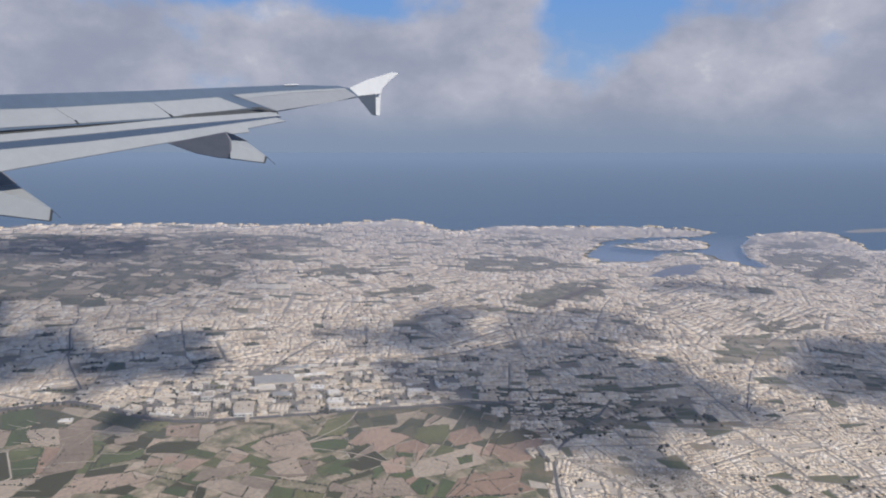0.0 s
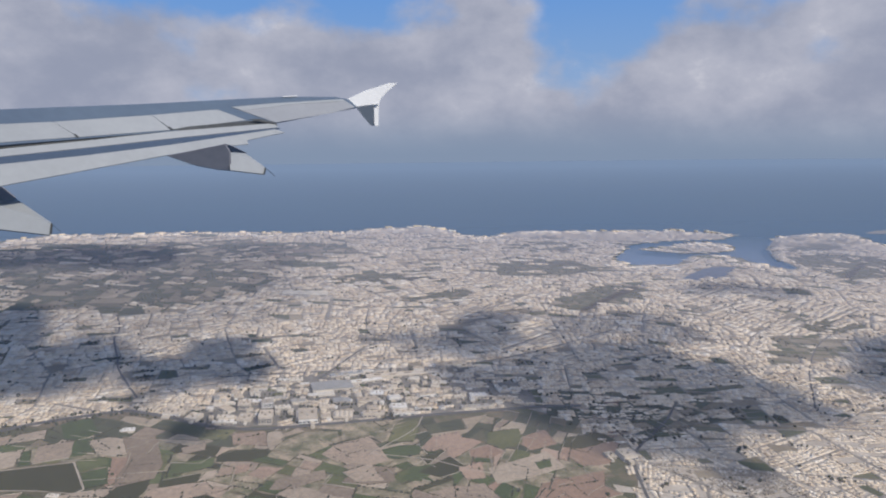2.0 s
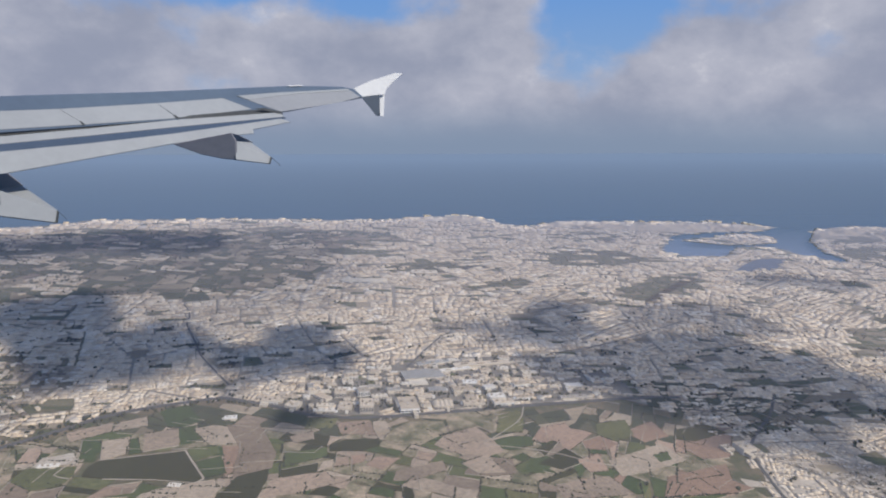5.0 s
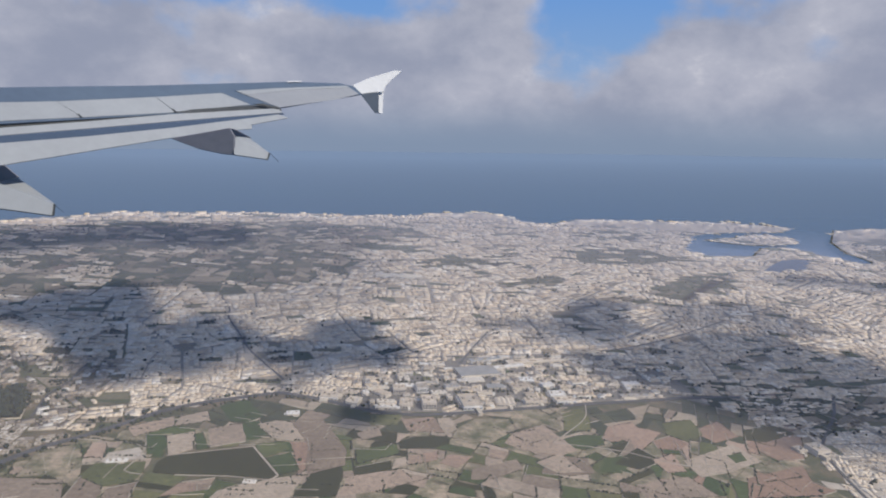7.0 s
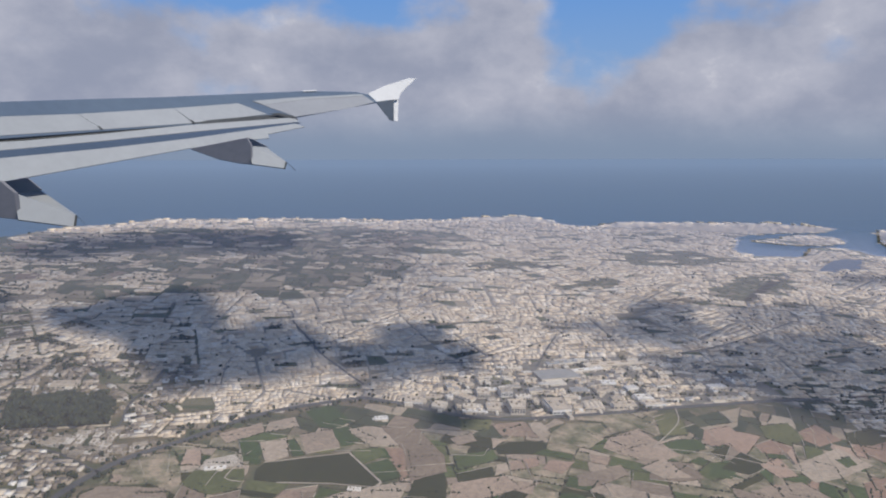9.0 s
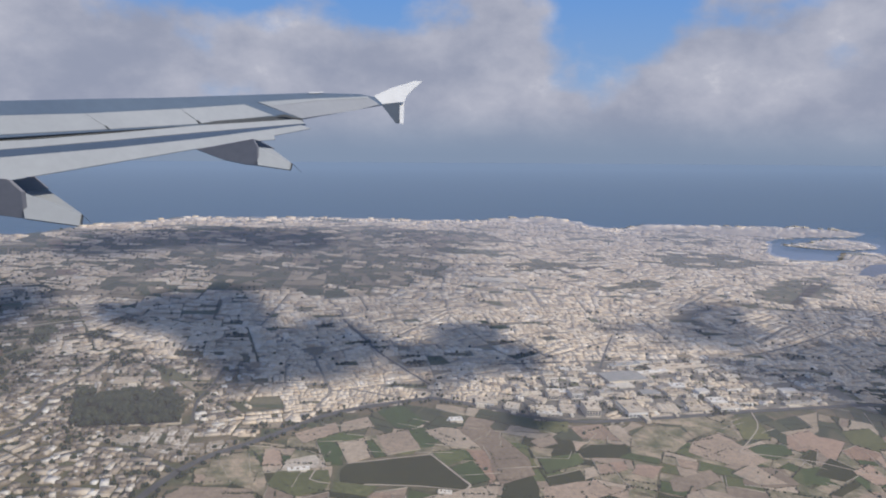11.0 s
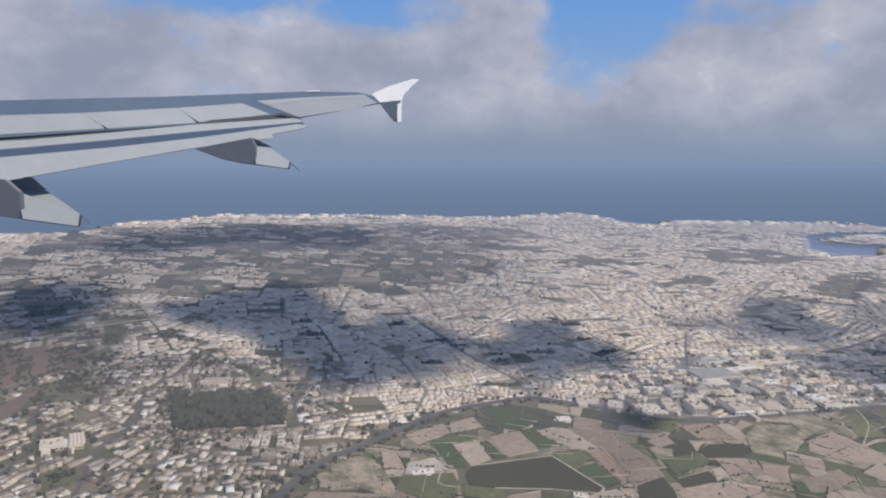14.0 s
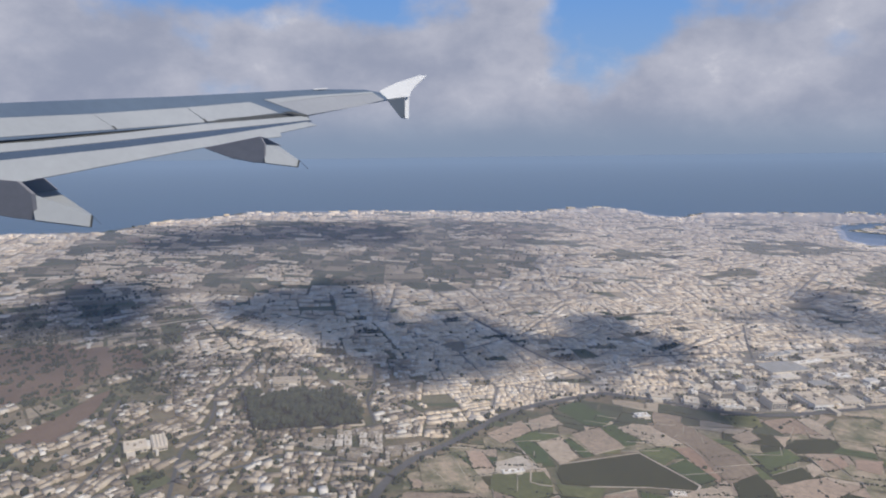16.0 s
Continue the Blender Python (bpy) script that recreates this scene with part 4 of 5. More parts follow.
plot(SOIL, "tilled bare brown soil", [(-4.89, 6.44), (-4.62, 6.57), (-4.52, 6.23), (-4.79, 6.12)])
plot(CROP, "green crop", [(-4.62, 6.57), (-4.49, 6.63), (-4.35, 6.43), (-4.42, 6.28), (-4.52, 6.26)])
plot(SOIL, "tilled bare brown soil", [(-4.48, 6.56), (-4.32, 6.64), (-4.10, 6.61), (-3.99, 6.31), (-4.12, 6.27), (-4.32, 6.32)])
plot(SOIL, "tilled bare brown soil", [(-4.20, 6.65), (-3.91, 6.71), (-3.65, 6.15), (-3.64, 5.88), (-3.93, 5.73), (-3.97, 5.92), (-3.99, 6.22)])
plot(CROP, "green crop", [(-4.43, 6.19), (-4.19, 6.25), (-4.13, 6.12), (-4.31, 5.98), (-4.39, 6.08)])
plot(CROP, "green crop", [(-4.29, 5.96), (-4.11, 6.07), (-4.00, 5.79), (-4.16, 5.71)])
plot(RED_SOIL_PALE, "reddish ploughed soil", [(-4.15, 6.25), (-3.95, 6.25), (-3.92, 5.89), (-4.01, 5.73), (-4.09, 6.08)])
plot(SOIL, "tilled bare brown soil", [(-4.57, 5.47), (-4.21, 5.65), (-3.95, 5.70), (-4.04, 5.36), (-4.62, 5.33)])
plot(DARK_CROP, "dark green crop", [(-3.89, 5.78), (-3.67, 5.88), (-3.65, 5.73), (-3.68, 5.44), (-4.02, 5.36)])
plot(SOIL, "tilled bare brown soil", [(-3.57, 6.44), (-3.37, 6.56), (-3.34, 6.41), (-3.52, 6.32)])
plot(SOIL, "tilled bare brown soil", [(-3.16, 6.74), (-2.85, 6.82), (-2.76, 6.50), (-3.10, 6.52)])
plot(SOIL, "tilled bare brown soil", [(-2.81, 6.80), (-2.69, 6.81), (-2.62, 6.64), (-2.79, 6.54)])
plot(CROP, "green crop", [(-3.45, 6.83), (-3.15, 6.85), (-3.20, 6.63), (-3.46, 6.61)])
plot(DARK_CROP, "dark green crop", [(-3.19, 6.30), (-3.05, 6.41), (-2.75, 6.43), (-2.73, 6.31), (-2.88, 6.20), (-3.18, 6.18)])
plot(CROP, "green crop", [(-3.57, 6.14), (-3.21, 6.25), (-3.19, 6.09), (-3.55, 5.90)])
plot(DARK_CROP, "dark green crop", [(-3.56, 5.85), (-3.26, 5.98), (-3.26, 5.85), (-3.56, 5.72)])
plot(SOIL, "tilled bare brown soil", [(-3.22, 6.00), (-3.13, 6.04), (-3.12, 5.91), (-3.26, 5.83)])
plot(SOIL, "tilled bare brown soil", [(-3.11, 6.07), (-3.00, 6.09), (-2.99, 5.95), (-3.12, 5.91)])
plot(RED_SOIL_PALE, "reddish ploughed soil", [(-2.98, 6.11), (-2.85, 6.14), (-2.86, 6.01), (-2.98, 5.96)])
plot(SOIL, "tilled bare brown soil", [(-3.61, 5.71), (-3.18, 5.84), (-3.09, 5.71), (-2.86, 5.76), (-3.39, 5.50), (-3.66, 5.44)])
plot(RED_SOIL_PALE, "reddish ploughed soil", [(-2.76, 6.10), (-2.54, 6.08), (-2.70, 5.88), (-2.85, 5.96)])
plot(SOIL, "tilled bare brown soil", [(-2.09, 6.55), (-1.78, 6.72), (-1.66, 6.48), (-1.56, 6.24), (-1.73, 6.14), (-2.07, 6.21), (-2.22, 6.34)])
plot(CROP, "green crop", [(-1.68, 6.42), (-1.47, 6.53), (-1.20, 6.55), (-1.28, 6.36), (-1.49, 6.26), (-1.63, 6.28)])
plot(CROP, "green crop", [(-1.51, 6.99), (-1.27, 7.13), (-1.25, 6.89), (-1.32, 6.63), (-1.59, 6.59)])
plot(RED_SOIL_PALE, "reddish ploughed soil", [(-1.12, 6.73), (-0.82, 6.87), (-0.91, 6.58), (-1.14, 6.41), (-1.26, 6.46)])
plot(SOIL, "tilled bare brown soil", [(-1.93, 5.95), (-1.72, 6.13), (-1.51, 6.10), (-1.53, 5.85), (-1.77, 5.79), (-1.99, 5.83)])
plot(SOIL, "tilled bare brown soil", [(-2.58, 5.86), (-2.16, 6.05), (-2.13, 5.90), (-2.43, 5.72), (-2.61, 5.71)])
plot(CROP, "green crop", [(-1.34, 6.12), (-1.06, 6.18), (-1.28, 5.86), (-1.46, 5.89)])
plot(FALLOW, "weedy fallow soil", [(-2.42, 6.83), (-2.10, 6.82), (-2.07, 6.60), (-2.35, 6.33), (-2.70, 6.41), (-2.64, 6.59)])
plot(FALLOW, "weedy fallow soil", [(-2.48, 6.91), (-1.44, 7.13), (-1.54, 6.96), (-1.61, 6.61), (-1.76, 6.75), (-2.04, 6.62), (-2.07, 6.86)])
plot(CROP, "green crop", [(-4.90, 6.91), (-4.68, 7.06), (-4.46, 6.74), (-4.57, 6.57), (-4.72, 6.58)])
plot(SOIL, "tilled bare brown soil", [(-5.20, 6.66), (-4.98, 6.79), (-4.91, 6.60), (-5.19, 6.47)])
plot(SOIL, "tilled bare brown soil", [(-5.57, 6.42), (-5.25, 6.66), (-5.20, 6.47), (-5.47, 6.26)])
plot(FALLOW, "weedy fallow soil", [(-6.12, 5.97), (-5.85, 6.12), (-5.73, 5.89), (-5.64, 5.64), (-6.09, 5.60)])
plot(SOIL, "tilled bare brown soil", [(-6.32, 5.43), (-6.20, 5.58), (-5.74, 5.57), (-5.64, 5.32), (-6.34, 5.25)])
plot(RED_SOIL_PALE, "reddish ploughed soil", [(-1.07, 6.75), (-0.83, 6.83), (-0.78, 6.58), (-0.98, 6.40), (-1.10, 6.50)])
plot(CROP, "green crop", [(-0.51, 6.85), (-0.17, 6.94), (-0.19, 6.62), (-0.41, 6.46), (-0.57, 6.60)])
plot(RED_SOIL_PALE, "reddish ploughed soil", [(-0.77, 6.46), (-0.54, 6.58), (-0.43, 6.42), (-0.59, 6.29), (-0.77, 6.32)])
plot(DARK_CROP, "dark green crop", [(-1.29, 6.02), (-0.97, 6.32), (-0.81, 6.09), (-1.08, 5.93)])
plot(RED_SOIL_PALE, "reddish ploughed soil", [(-0.92, 6.09), (-0.68, 6.23), (-0.67, 5.92), (-0.85, 5.89)])
plot(SOIL, "tilled bare brown soil", [(-0.62, 6.10), (0.02, 6.44), (0.15, 6.14), (-0.23, 5.94), (-0.58, 5.83)])
plot(CROP, "green crop", [(-0.15, 6.22), (0.02, 6.28), (0.01, 6.14), (-0.13, 6.08)])
plot(RED_SOIL_PALE, "reddish ploughed soil", [(0.15, 6.45), (0.67, 6.77), (0.85, 6.63), (0.60, 6.19), (0.33, 6.15)])
plot(DARK_CROP, "dark green crop", [(0.30, 6.75), (0.72, 6.88), (0.83, 6.70), (0.40, 6.50), (0.19, 6.54)])
plot(RED_SOIL_PALE, "reddish ploughed soil", [(-0.27, 6.68), (0.11, 6.93), (0.17, 6.60), (-0.14, 6.46)])
plot(RED_SOIL_PALE, "reddish ploughed soil", [(-0.16, 5.83), (0.51, 6.08), (0.36, 5.58), (-0.32, 5.51)])
plot(SOIL, "tilled bare brown soil", [(-1.21, 5.69), (-0.70, 5.83), (-0.56, 5.54), (-1.20, 5.47)])
plot(SOIL, "tilled bare brown soil", [(-2.00, 6.01), (-1.75, 6.17), (-1.61, 5.87), (-1.85, 5.84)])
part("field", slab("field", BIG_FIELD, 0.0, 0.0072, DARK_CROP), ground, "large dark olive field")
rim = [(-5.10, 5.96), (-4.44, 6.15), (-4.16, 5.70), (-4.21, 5.63), (-4.54, 5.67), (-4.95, 5.67)]
for a, b, wd in zip(rim, rim[1:], (0.010, 0.016, 0.016, 0.008, 0.012)):
    tagged(part("track", ribbon("track", [a, b], wd, 0.008, TRACK)), "pale track along the edge of the dark field", "track", kind="structure")
for poly, lab in ((MOOR, "reddish-brown ploughed field"), (HEATH, "reddish-brown ploughed field")):
    part("field", slab("field", poly, 0.0, 0.004, RED_SOIL), ground, lab)
wr = np.array([(*((a + b) / 2), np.linalg.norm(b - a) / 2, math.atan2(b[1] - a[1], b[0] - a[0])) for a, b in wall_runs])
tagged(part("field_walls", boxes_mesh("field_walls", wr[:, 0], wr[:, 1], 0.0, wr[:, 2], 0.0025, 0.008, wr[:, 3], STONE_WALL)), "low pale rubble walls between the fields", "wall", kind="stuff")

# ---------------------------------------------------------------- trees
CL = bmesh.new()
bmesh.ops.create_icosphere(CL, subdivisions=1, radius=1.0)
CL_V = np.array([v.co[:] for v in CL.verts])
CL_F = np.array([[v.index for v in f.verts] for f in CL.faces])
CL.free()


def clumps_mesh(name, pts, q):
    """Uneven leafy clumps, three or so to a crown."""
    n = len(pts)
    v = CL_V[None] * (1 + q.uniform(-0.3, 0.3, (n, len(CL_V), 1)))
    v = v * (pts[:, 3:4] * q.uniform(0.8, 1.2, (n, 3)))[:, None, :] + pts[:, None, :3]
    f = (CL_F[None] + len(CL_V) * np.arange(n)[:, None, None]).reshape(-1)
    me = bpy.data.meshes.new(name)
    me.vertices.add(n * len(CL_V))
    me.vertices.foreach_set("co", v.reshape(-1))
    me.loops.add(len(f))
    me.loops.foreach_set("vertex_index", f.astype(np.int32))
    me.polygons.add(n * len(CL_F))
    me.polygons.foreach_set("loop_start", np.arange(0, len(f), 3, dtype=np.int32))
    me.materials.append(FOLIAGE)
    me.update(calc_edges=True)
    return me


gr = np.random.RandomState(31)
# scattered trees: thick where the town thins out
tx, ty = gr.uniform(-16, 15, 90000), gr.uniform(4.8, 20, 90000)
nn = np.array([noise.noise((a * 1.7, b * 1.7, 12.0)) for a, b in zip(tx, ty)])
gap_here = open_ground(tx, ty)
want = np.where(gap_here > 0.30, np.where(nn > -0.1, 0.38, 0.10), 0.012)
want = np.where(in_country(tx, ty), np.where(nn > 0.0, 0.3, 0.05), want)
want = np.where((tx < -6.3) & (ty < 8.0), np.where((nn > 0.1) & (gap_here > -0.1), 0.9, 0.3), want)
for poly, k in ((FIELDS, 0.004), (ESTATE, 0.15), (DOCK, 0.0), (BIG_FIELD, 0.0), (PARK, 0.0), (MOOR, 0.0), (HEATH, 0.01), (VALLEY, 0.15), (GLEN, 0.15), (GULLY, 0.15), (HOLLOW, 0.06)):
    want = np.where(inside(poly, tx, ty), k, want)
want = np.where(inside(LAND, tx, ty + 0.1), want, 0)
ok = (gr.rand(len(tx)) < want) & clear_of_roads(tx, ty, 0.02)
tx, ty = tx[ok], ty[ok]
size = gr.uniform(0.009, 0.022, len(tx)) * np.where((tx < -5.8) & (ty < 8.4), 1.15, 1.0)
pts = np.column_stack([tx, ty, size * 0.7, size])
grove = []
for p in open_plots:
    c = p.mean(0)
    if c[1] < 9.5 and gr.rand() < (0.85 if c[0] < -6.4 else 0.45 if c[0] < -0.5 else 0.15):
        for i in range(int(area_of(p) * gr.uniform(250, 900))):
            a, b = p[gr.randint(len(p))], p[gr.randint(len(p))]
            q = c + (a - c) * gr.rand() * 0.6 + (b - c) * gr.rand() * 0.4
            r = gr.uniform(0.008, 0.02)
            grove.append((q[0], q[1], r * 0.7, r))
pts = np.vstack([pts, np.array(grove)])
hd = np.array(hedge)
pts = np.vstack([pts, np.column_stack([hd[:, 0], hd[:, 1], hd[:, 2] * 0.7, hd[:, 2]])])
verge = main_line[(main_line[:, 0] < -3.9)]
for side in (-0.07, -0.06, 0.06, 0.07):
    for i in range(len(verge) - 1):
        d = verge[i + 1] - verge[i]
        d /= np.linalg.norm(d)
        for t in range(3):
            if gr.rand() < 0.3:
                q = verge[i] + d * gr.uniform(0, 0.08) + np.array([-d[1], d[0]]) * (side + gr.normal(0, 0.012))
                r = gr.uniform(0.010, 0.022)
                pts = np.vstack([pts, (q[0], q[1], r * 0.7, r)])
tagged(part("shrubs_and_trees", clumps_mesh("shrubs_and_trees", pts, gr)), "scattered dark green trees, hedges and carob scrub", "trees", kind="stuff")


def tree(x, y, s, q):
    top = new("tree")
    top.matrix_basis = pose(x, y, 0, 0, 0, q.uniform(0, 360))
    bm = bmesh.new()
    bmesh.ops.create_cone(bm, segments=6, radius1=s * 0.16, radius2=s * 0.08, depth=s * 0.8, matrix=Matrix.Translation((0, 0, s * 0.4)))
    me = bpy.data.meshes.new("trunk")
    bm.to_mesh(me)
    bm.free()
    me.materials.append(TRUNK)
    part("trunk", me, top)
    c = np.array([(q.normal(0, s * 0.4), q.normal(0, s * 0.4), s * q.uniform(0.7, 1.5), s * q.uniform(0.35, 0.65)) for i in range(12)])
    part("crown", clumps_mesh("crown", c, q), top)
    return tagged(top, "dark green broad-crowned tree in the walled park", "tree", "trees of the walled park")


TRUNK = surface("bark", [(0.3, (0.08, 0.06, 0.045)), (0.7, (0.14, 0.11, 0.085))], "noise", 40.0, 200.0, 0.3)
stock = [tree(-7.3 + 0.05 * i, 6.95, 0.034, gr) for i in range(6)]
n = 0
while n < 270:
    x, y = gr.uniform(-7.6, -6.5), gr.uniform(6.4, 7.1)
    if inside(PARK, np.array([x]), np.array([y]))[0]:
        k = gr.uniform(0.5, 1.5)
        copy_thing(stock[n % 6], pose(x, y, 0, 0, 0, gr.uniform(0, 360)) @ Matrix.Scale(k, 4))
        n += 1
part("yard", slab("yard", ESTATE, 0.0, 0.003, CONCRETE), ground, "dusty concrete yards of the industrial estate")
for i in range(26):
    x, y = er.uniform(-3.6, 0.3), er.uniform(7.0, 8.6)
    w, d = er.uniform(0.05, 0.2), er.uniform(0.04, 0.1)
    q = [(x - w, y - d), (x + w * 0.9, y - d * 0.8), (x + w, y + d * 0.9), (x - w * 0.9, y + d)]
    if inside(ESTATE, np.array([v[0] for v in q]), np.array([v[1] for v in q])).all():
        part("waste_plot", slab("waste_plot", q, 0.0, 0.0035 + 0.0001 * i, (FALLOW, CROP, EARTH)[i % 3]), ground, "weedy waste plot between the halls")
# Dark crop colour stands in for the shade under the trees.
part("park_ground", slab("park_ground", PARK, 0.0, 0.003, DARK_CROP), ground, "park ground with tree shade put into its dark colour")
pw = [(np.array(a), np.array(b)) for a, b in zip(PARK, PARK[1:] + PARK[:1])]
for a, b in pw:
    m = (a + b) / 2
    w = boxes_mesh("park_wall", np.array([m[0]]), np.array([m[1]]), 0.0, np.array([np.linalg.norm(b - a) / 2]), 0.005, 0.014, np.array([math.atan2(b[1] - a[1], b[0] - a[0])]), STONE_WALL)
    tagged(part("park_wall", w), "pale limestone wall round the park", "wall", kind="structure")

# ---------------------------------------------------------------- translucent sheets imitating haze over the land and the sea
# Tinted see-through colour standing in for haze, its opacity changing along Y.
def haze_sheet_material(name, colour, near, far, least, most, distant=None):
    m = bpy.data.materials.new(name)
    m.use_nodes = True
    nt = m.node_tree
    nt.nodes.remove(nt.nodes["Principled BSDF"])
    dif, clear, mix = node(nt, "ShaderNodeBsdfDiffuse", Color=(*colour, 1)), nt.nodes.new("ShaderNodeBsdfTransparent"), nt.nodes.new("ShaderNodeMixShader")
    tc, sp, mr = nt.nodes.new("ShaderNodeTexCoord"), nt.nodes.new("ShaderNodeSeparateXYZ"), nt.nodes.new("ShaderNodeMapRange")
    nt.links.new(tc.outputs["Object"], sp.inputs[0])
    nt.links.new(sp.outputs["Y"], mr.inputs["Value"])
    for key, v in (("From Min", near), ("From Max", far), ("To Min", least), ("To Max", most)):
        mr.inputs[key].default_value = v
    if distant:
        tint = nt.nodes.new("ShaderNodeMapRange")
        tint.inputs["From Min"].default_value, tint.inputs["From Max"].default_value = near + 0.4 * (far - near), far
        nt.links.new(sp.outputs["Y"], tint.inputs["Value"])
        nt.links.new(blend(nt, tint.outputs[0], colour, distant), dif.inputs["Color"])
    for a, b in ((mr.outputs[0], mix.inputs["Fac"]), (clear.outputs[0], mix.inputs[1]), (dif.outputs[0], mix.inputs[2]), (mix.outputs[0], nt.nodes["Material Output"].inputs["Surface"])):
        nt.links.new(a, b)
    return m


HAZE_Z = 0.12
# Outline shrunk towards the camera so the sheet covers the land in view.
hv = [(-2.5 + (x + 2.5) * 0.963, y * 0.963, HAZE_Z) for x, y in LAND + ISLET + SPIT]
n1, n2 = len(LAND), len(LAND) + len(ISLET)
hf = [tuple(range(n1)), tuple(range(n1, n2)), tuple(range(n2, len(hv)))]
LAND_HAZE_SHEET = haze_sheet_material("land_haze_sheet", (0.53, 0.505, 0.535), 4.0, 19.0, 0.075, 0.45, (0.385, 0.40, 0.48))
tagged(part("haze_layer", mesh_from("haze_layer", hv, hf, LAND_HAZE_SHEET)), "translucent bluish sheet imitating haze over the land", "haze", kind="stuff")
SEA_HAZE_SHEET = haze_sheet_material("sea_haze_sheet", (0.197, 0.26, 0.347), 1200.0, 4300.0, 0.40, 1.0)
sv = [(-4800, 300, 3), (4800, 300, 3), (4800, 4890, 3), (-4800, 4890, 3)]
tagged(part("haze_layer", mesh_from("haze_layer", sv, [(0, 1, 2, 3)], SEA_HAZE_SHEET), m=pose(0, 0, SEA_Z, 0, -3.3, 0)), "translucent pale blue sheet imitating haze over the distant sea", "haze", kind="stuff")

# Added sheet whose tint lightens the harbour, fading out towards the mouth.
BAY_HAZE_SHEET = haze_sheet_material("bay_haze_sheet", (0.30, 0.335, 0.45), 16.0, 21.0, 0.40, 0.02)
tagged(part("haze_layer", mesh_from("haze_layer", [(x, y, -0.03) for x, y in HARBOUR], [tuple(range(len(HARBOUR)))], BAY_HAZE_SHEET)), "translucent bluish sheet imitating haze over the harbour water", "haze", kind="stuff")

# ---------------------------------------------------------------- clouds
WHITE = (0.90, 0.89, 0.91)
CLOUD_MATS = [cloud_material("cloud_wisp", 0.15, 1.3, 0.15, 0.5, WHITE), cloud_material("cloud_veil", 0.27, 1.3, 0.05, 0.42, WHITE),
              cloud_material("cloud_core", 0.33, 1.3, 0.0, 0.36, WHITE)]
DENSE_MATS = [CLOUD_MATS[1], cloud_material("cloud_body", 0.42, 1.3, 0.0, 0.36, WHITE), cloud_material("cloud_heart", 0.42, 1.3, 0.0, 0.30, WHITE)]
DIMMING_VEIL = cloud_material("dimming_veil", 0.19, 0.8, 0.2, 0.6, WHITE)
CLOUD_Z = 9.0


def edge_distance(poly, x, y):
    """How far points lie inside (+) or outside (-) a polygon."""
    best = np.full(x.shape, 1e9)
    for (x1, y1), (x2, y2) in zip(poly, poly[1:] + poly[:1]):
        dx, dy = x2 - x1, y2 - y1
        t = np.clip(((x - x1) * dx + (y - y1) * dy) / (dx * dx + dy * dy + 1e-12), 0, 1)
        best = np.minimum(best, np.hypot(x - x1 - t * dx, y - y1 - t * dy))
    return np.where(inside(poly, x, y), best, -best)


def cumulus(shade, seed, mats=CLOUD_MATS, ragged=0.16):
    """A ragged cumulus overhead whose shadow covers the given patch of ground: nested shells that thicken inwards."""
    shift = np.array([SUN.x, SUN.y]) / SUN.z * CLOUD_Z
    p = np.array(shade)
    step = 0.07
    gx = np.arange(p[:, 0].min() - 0.5, p[:, 0].max() + 0.5, step)
    gy = np.arange(p[:, 1].min() - 0.5, p[:, 1].max() + 0.5, step)
    X, Y = np.meshgrid(gx, gy, indexing="ij")
    rag = np.array([noise.fractal((a * 1.5, b * 1.5, seed), 0.8, 2.0, 5) for a, b in zip(X.ravel(), Y.ravel())]).reshape(X.shape)
    d = edge_distance(shade, X, Y) + min(0.30 if ragged < 0.2 else 1.0, ragged * math.sqrt(area_of(p))) * rag
    top = new("cloud")
    base = p.mean(0) + shift
    top.location = (base[0], base[1], CLOUD_Z)
    thin = min(1.0, math.sqrt(area_of(p)))
    for level, mt in zip((-0.10 * thin, 0.0, 0.12 * thin), mats):
        here = d - level
        verts, faces, index = [], [], {}

        def vert(i, j, upper):
            key = (i, j, upper)
            if key not in index:
                t = max(0.0, here[i, j])
                z = (0.03 + 0.5 * min(t, 0.8) ** 0.6 * (1 + 0.5 * rag[i, j])) if upper else -0.02 - 0.1 * min(t, 0.4)
                index[key] = len(verts)
                verts.append((X[i, j] + shift[0] - base[0], Y[i, j] + shift[1] - base[1], z))
            return index[key]

        for i in range(len(gx) - 1):
            for j in range(len(gy) - 1):
                if here[i:i + 2, j:j + 2].mean() > 0:
                    for upper in (True, False):
                        q = [vert(i, j, upper), vert(i + 1, j, upper), vert(i + 1, j + 1, upper), vert(i, j + 1, upper)]
                        faces.append(tuple(q if upper else q[::-1]))
        if faces:
            part("cloud_layer", mesh_from("cloud_layer", verts, faces, mt, True), top)
    return tagged(top, "white ragged cloud overhead, added to shade the land below", "cloud", "clouds")


cumulus([(-7.98, 10.04), (-7.49, 10.73), (-6.82, 10.55), (-6.33, 9.68), (-6.21, 8.90), (-5.92, 9.31), (-5.65, 9.54), (-5.22, 9.30), (-4.90, 8.92), (-4.80, 8.60), (-5.09, 8.03), (-5.32, 7.69), (-5.64, 7.47), (-5.95, 7.30), (-6.25, 7.24), (-6.50, 7.56), (-6.82, 7.90), (-7.20, 8.37), (-7.51, 8.81), (-8.23, 9.13), (-8.40, 9.70)], 3.0, DENSE_MATS)
cumulus([(-4.30, 9.29), (-4.04, 9.68), (-3.73, 9.73), (-3.51, 9.29), (-3.63, 8.85), (-3.03, 8.93), (-3.03, 8.54), (-3.27, 7.99), (-3.65, 7.95), (-4.03, 7.83), (-4.33, 7.88), (-4.52, 8.01), (-4.65, 8.34), (-4.79, 8.69), (-4.56, 8.76), (-4.25, 8.81)], 11.0, DENSE_MATS)
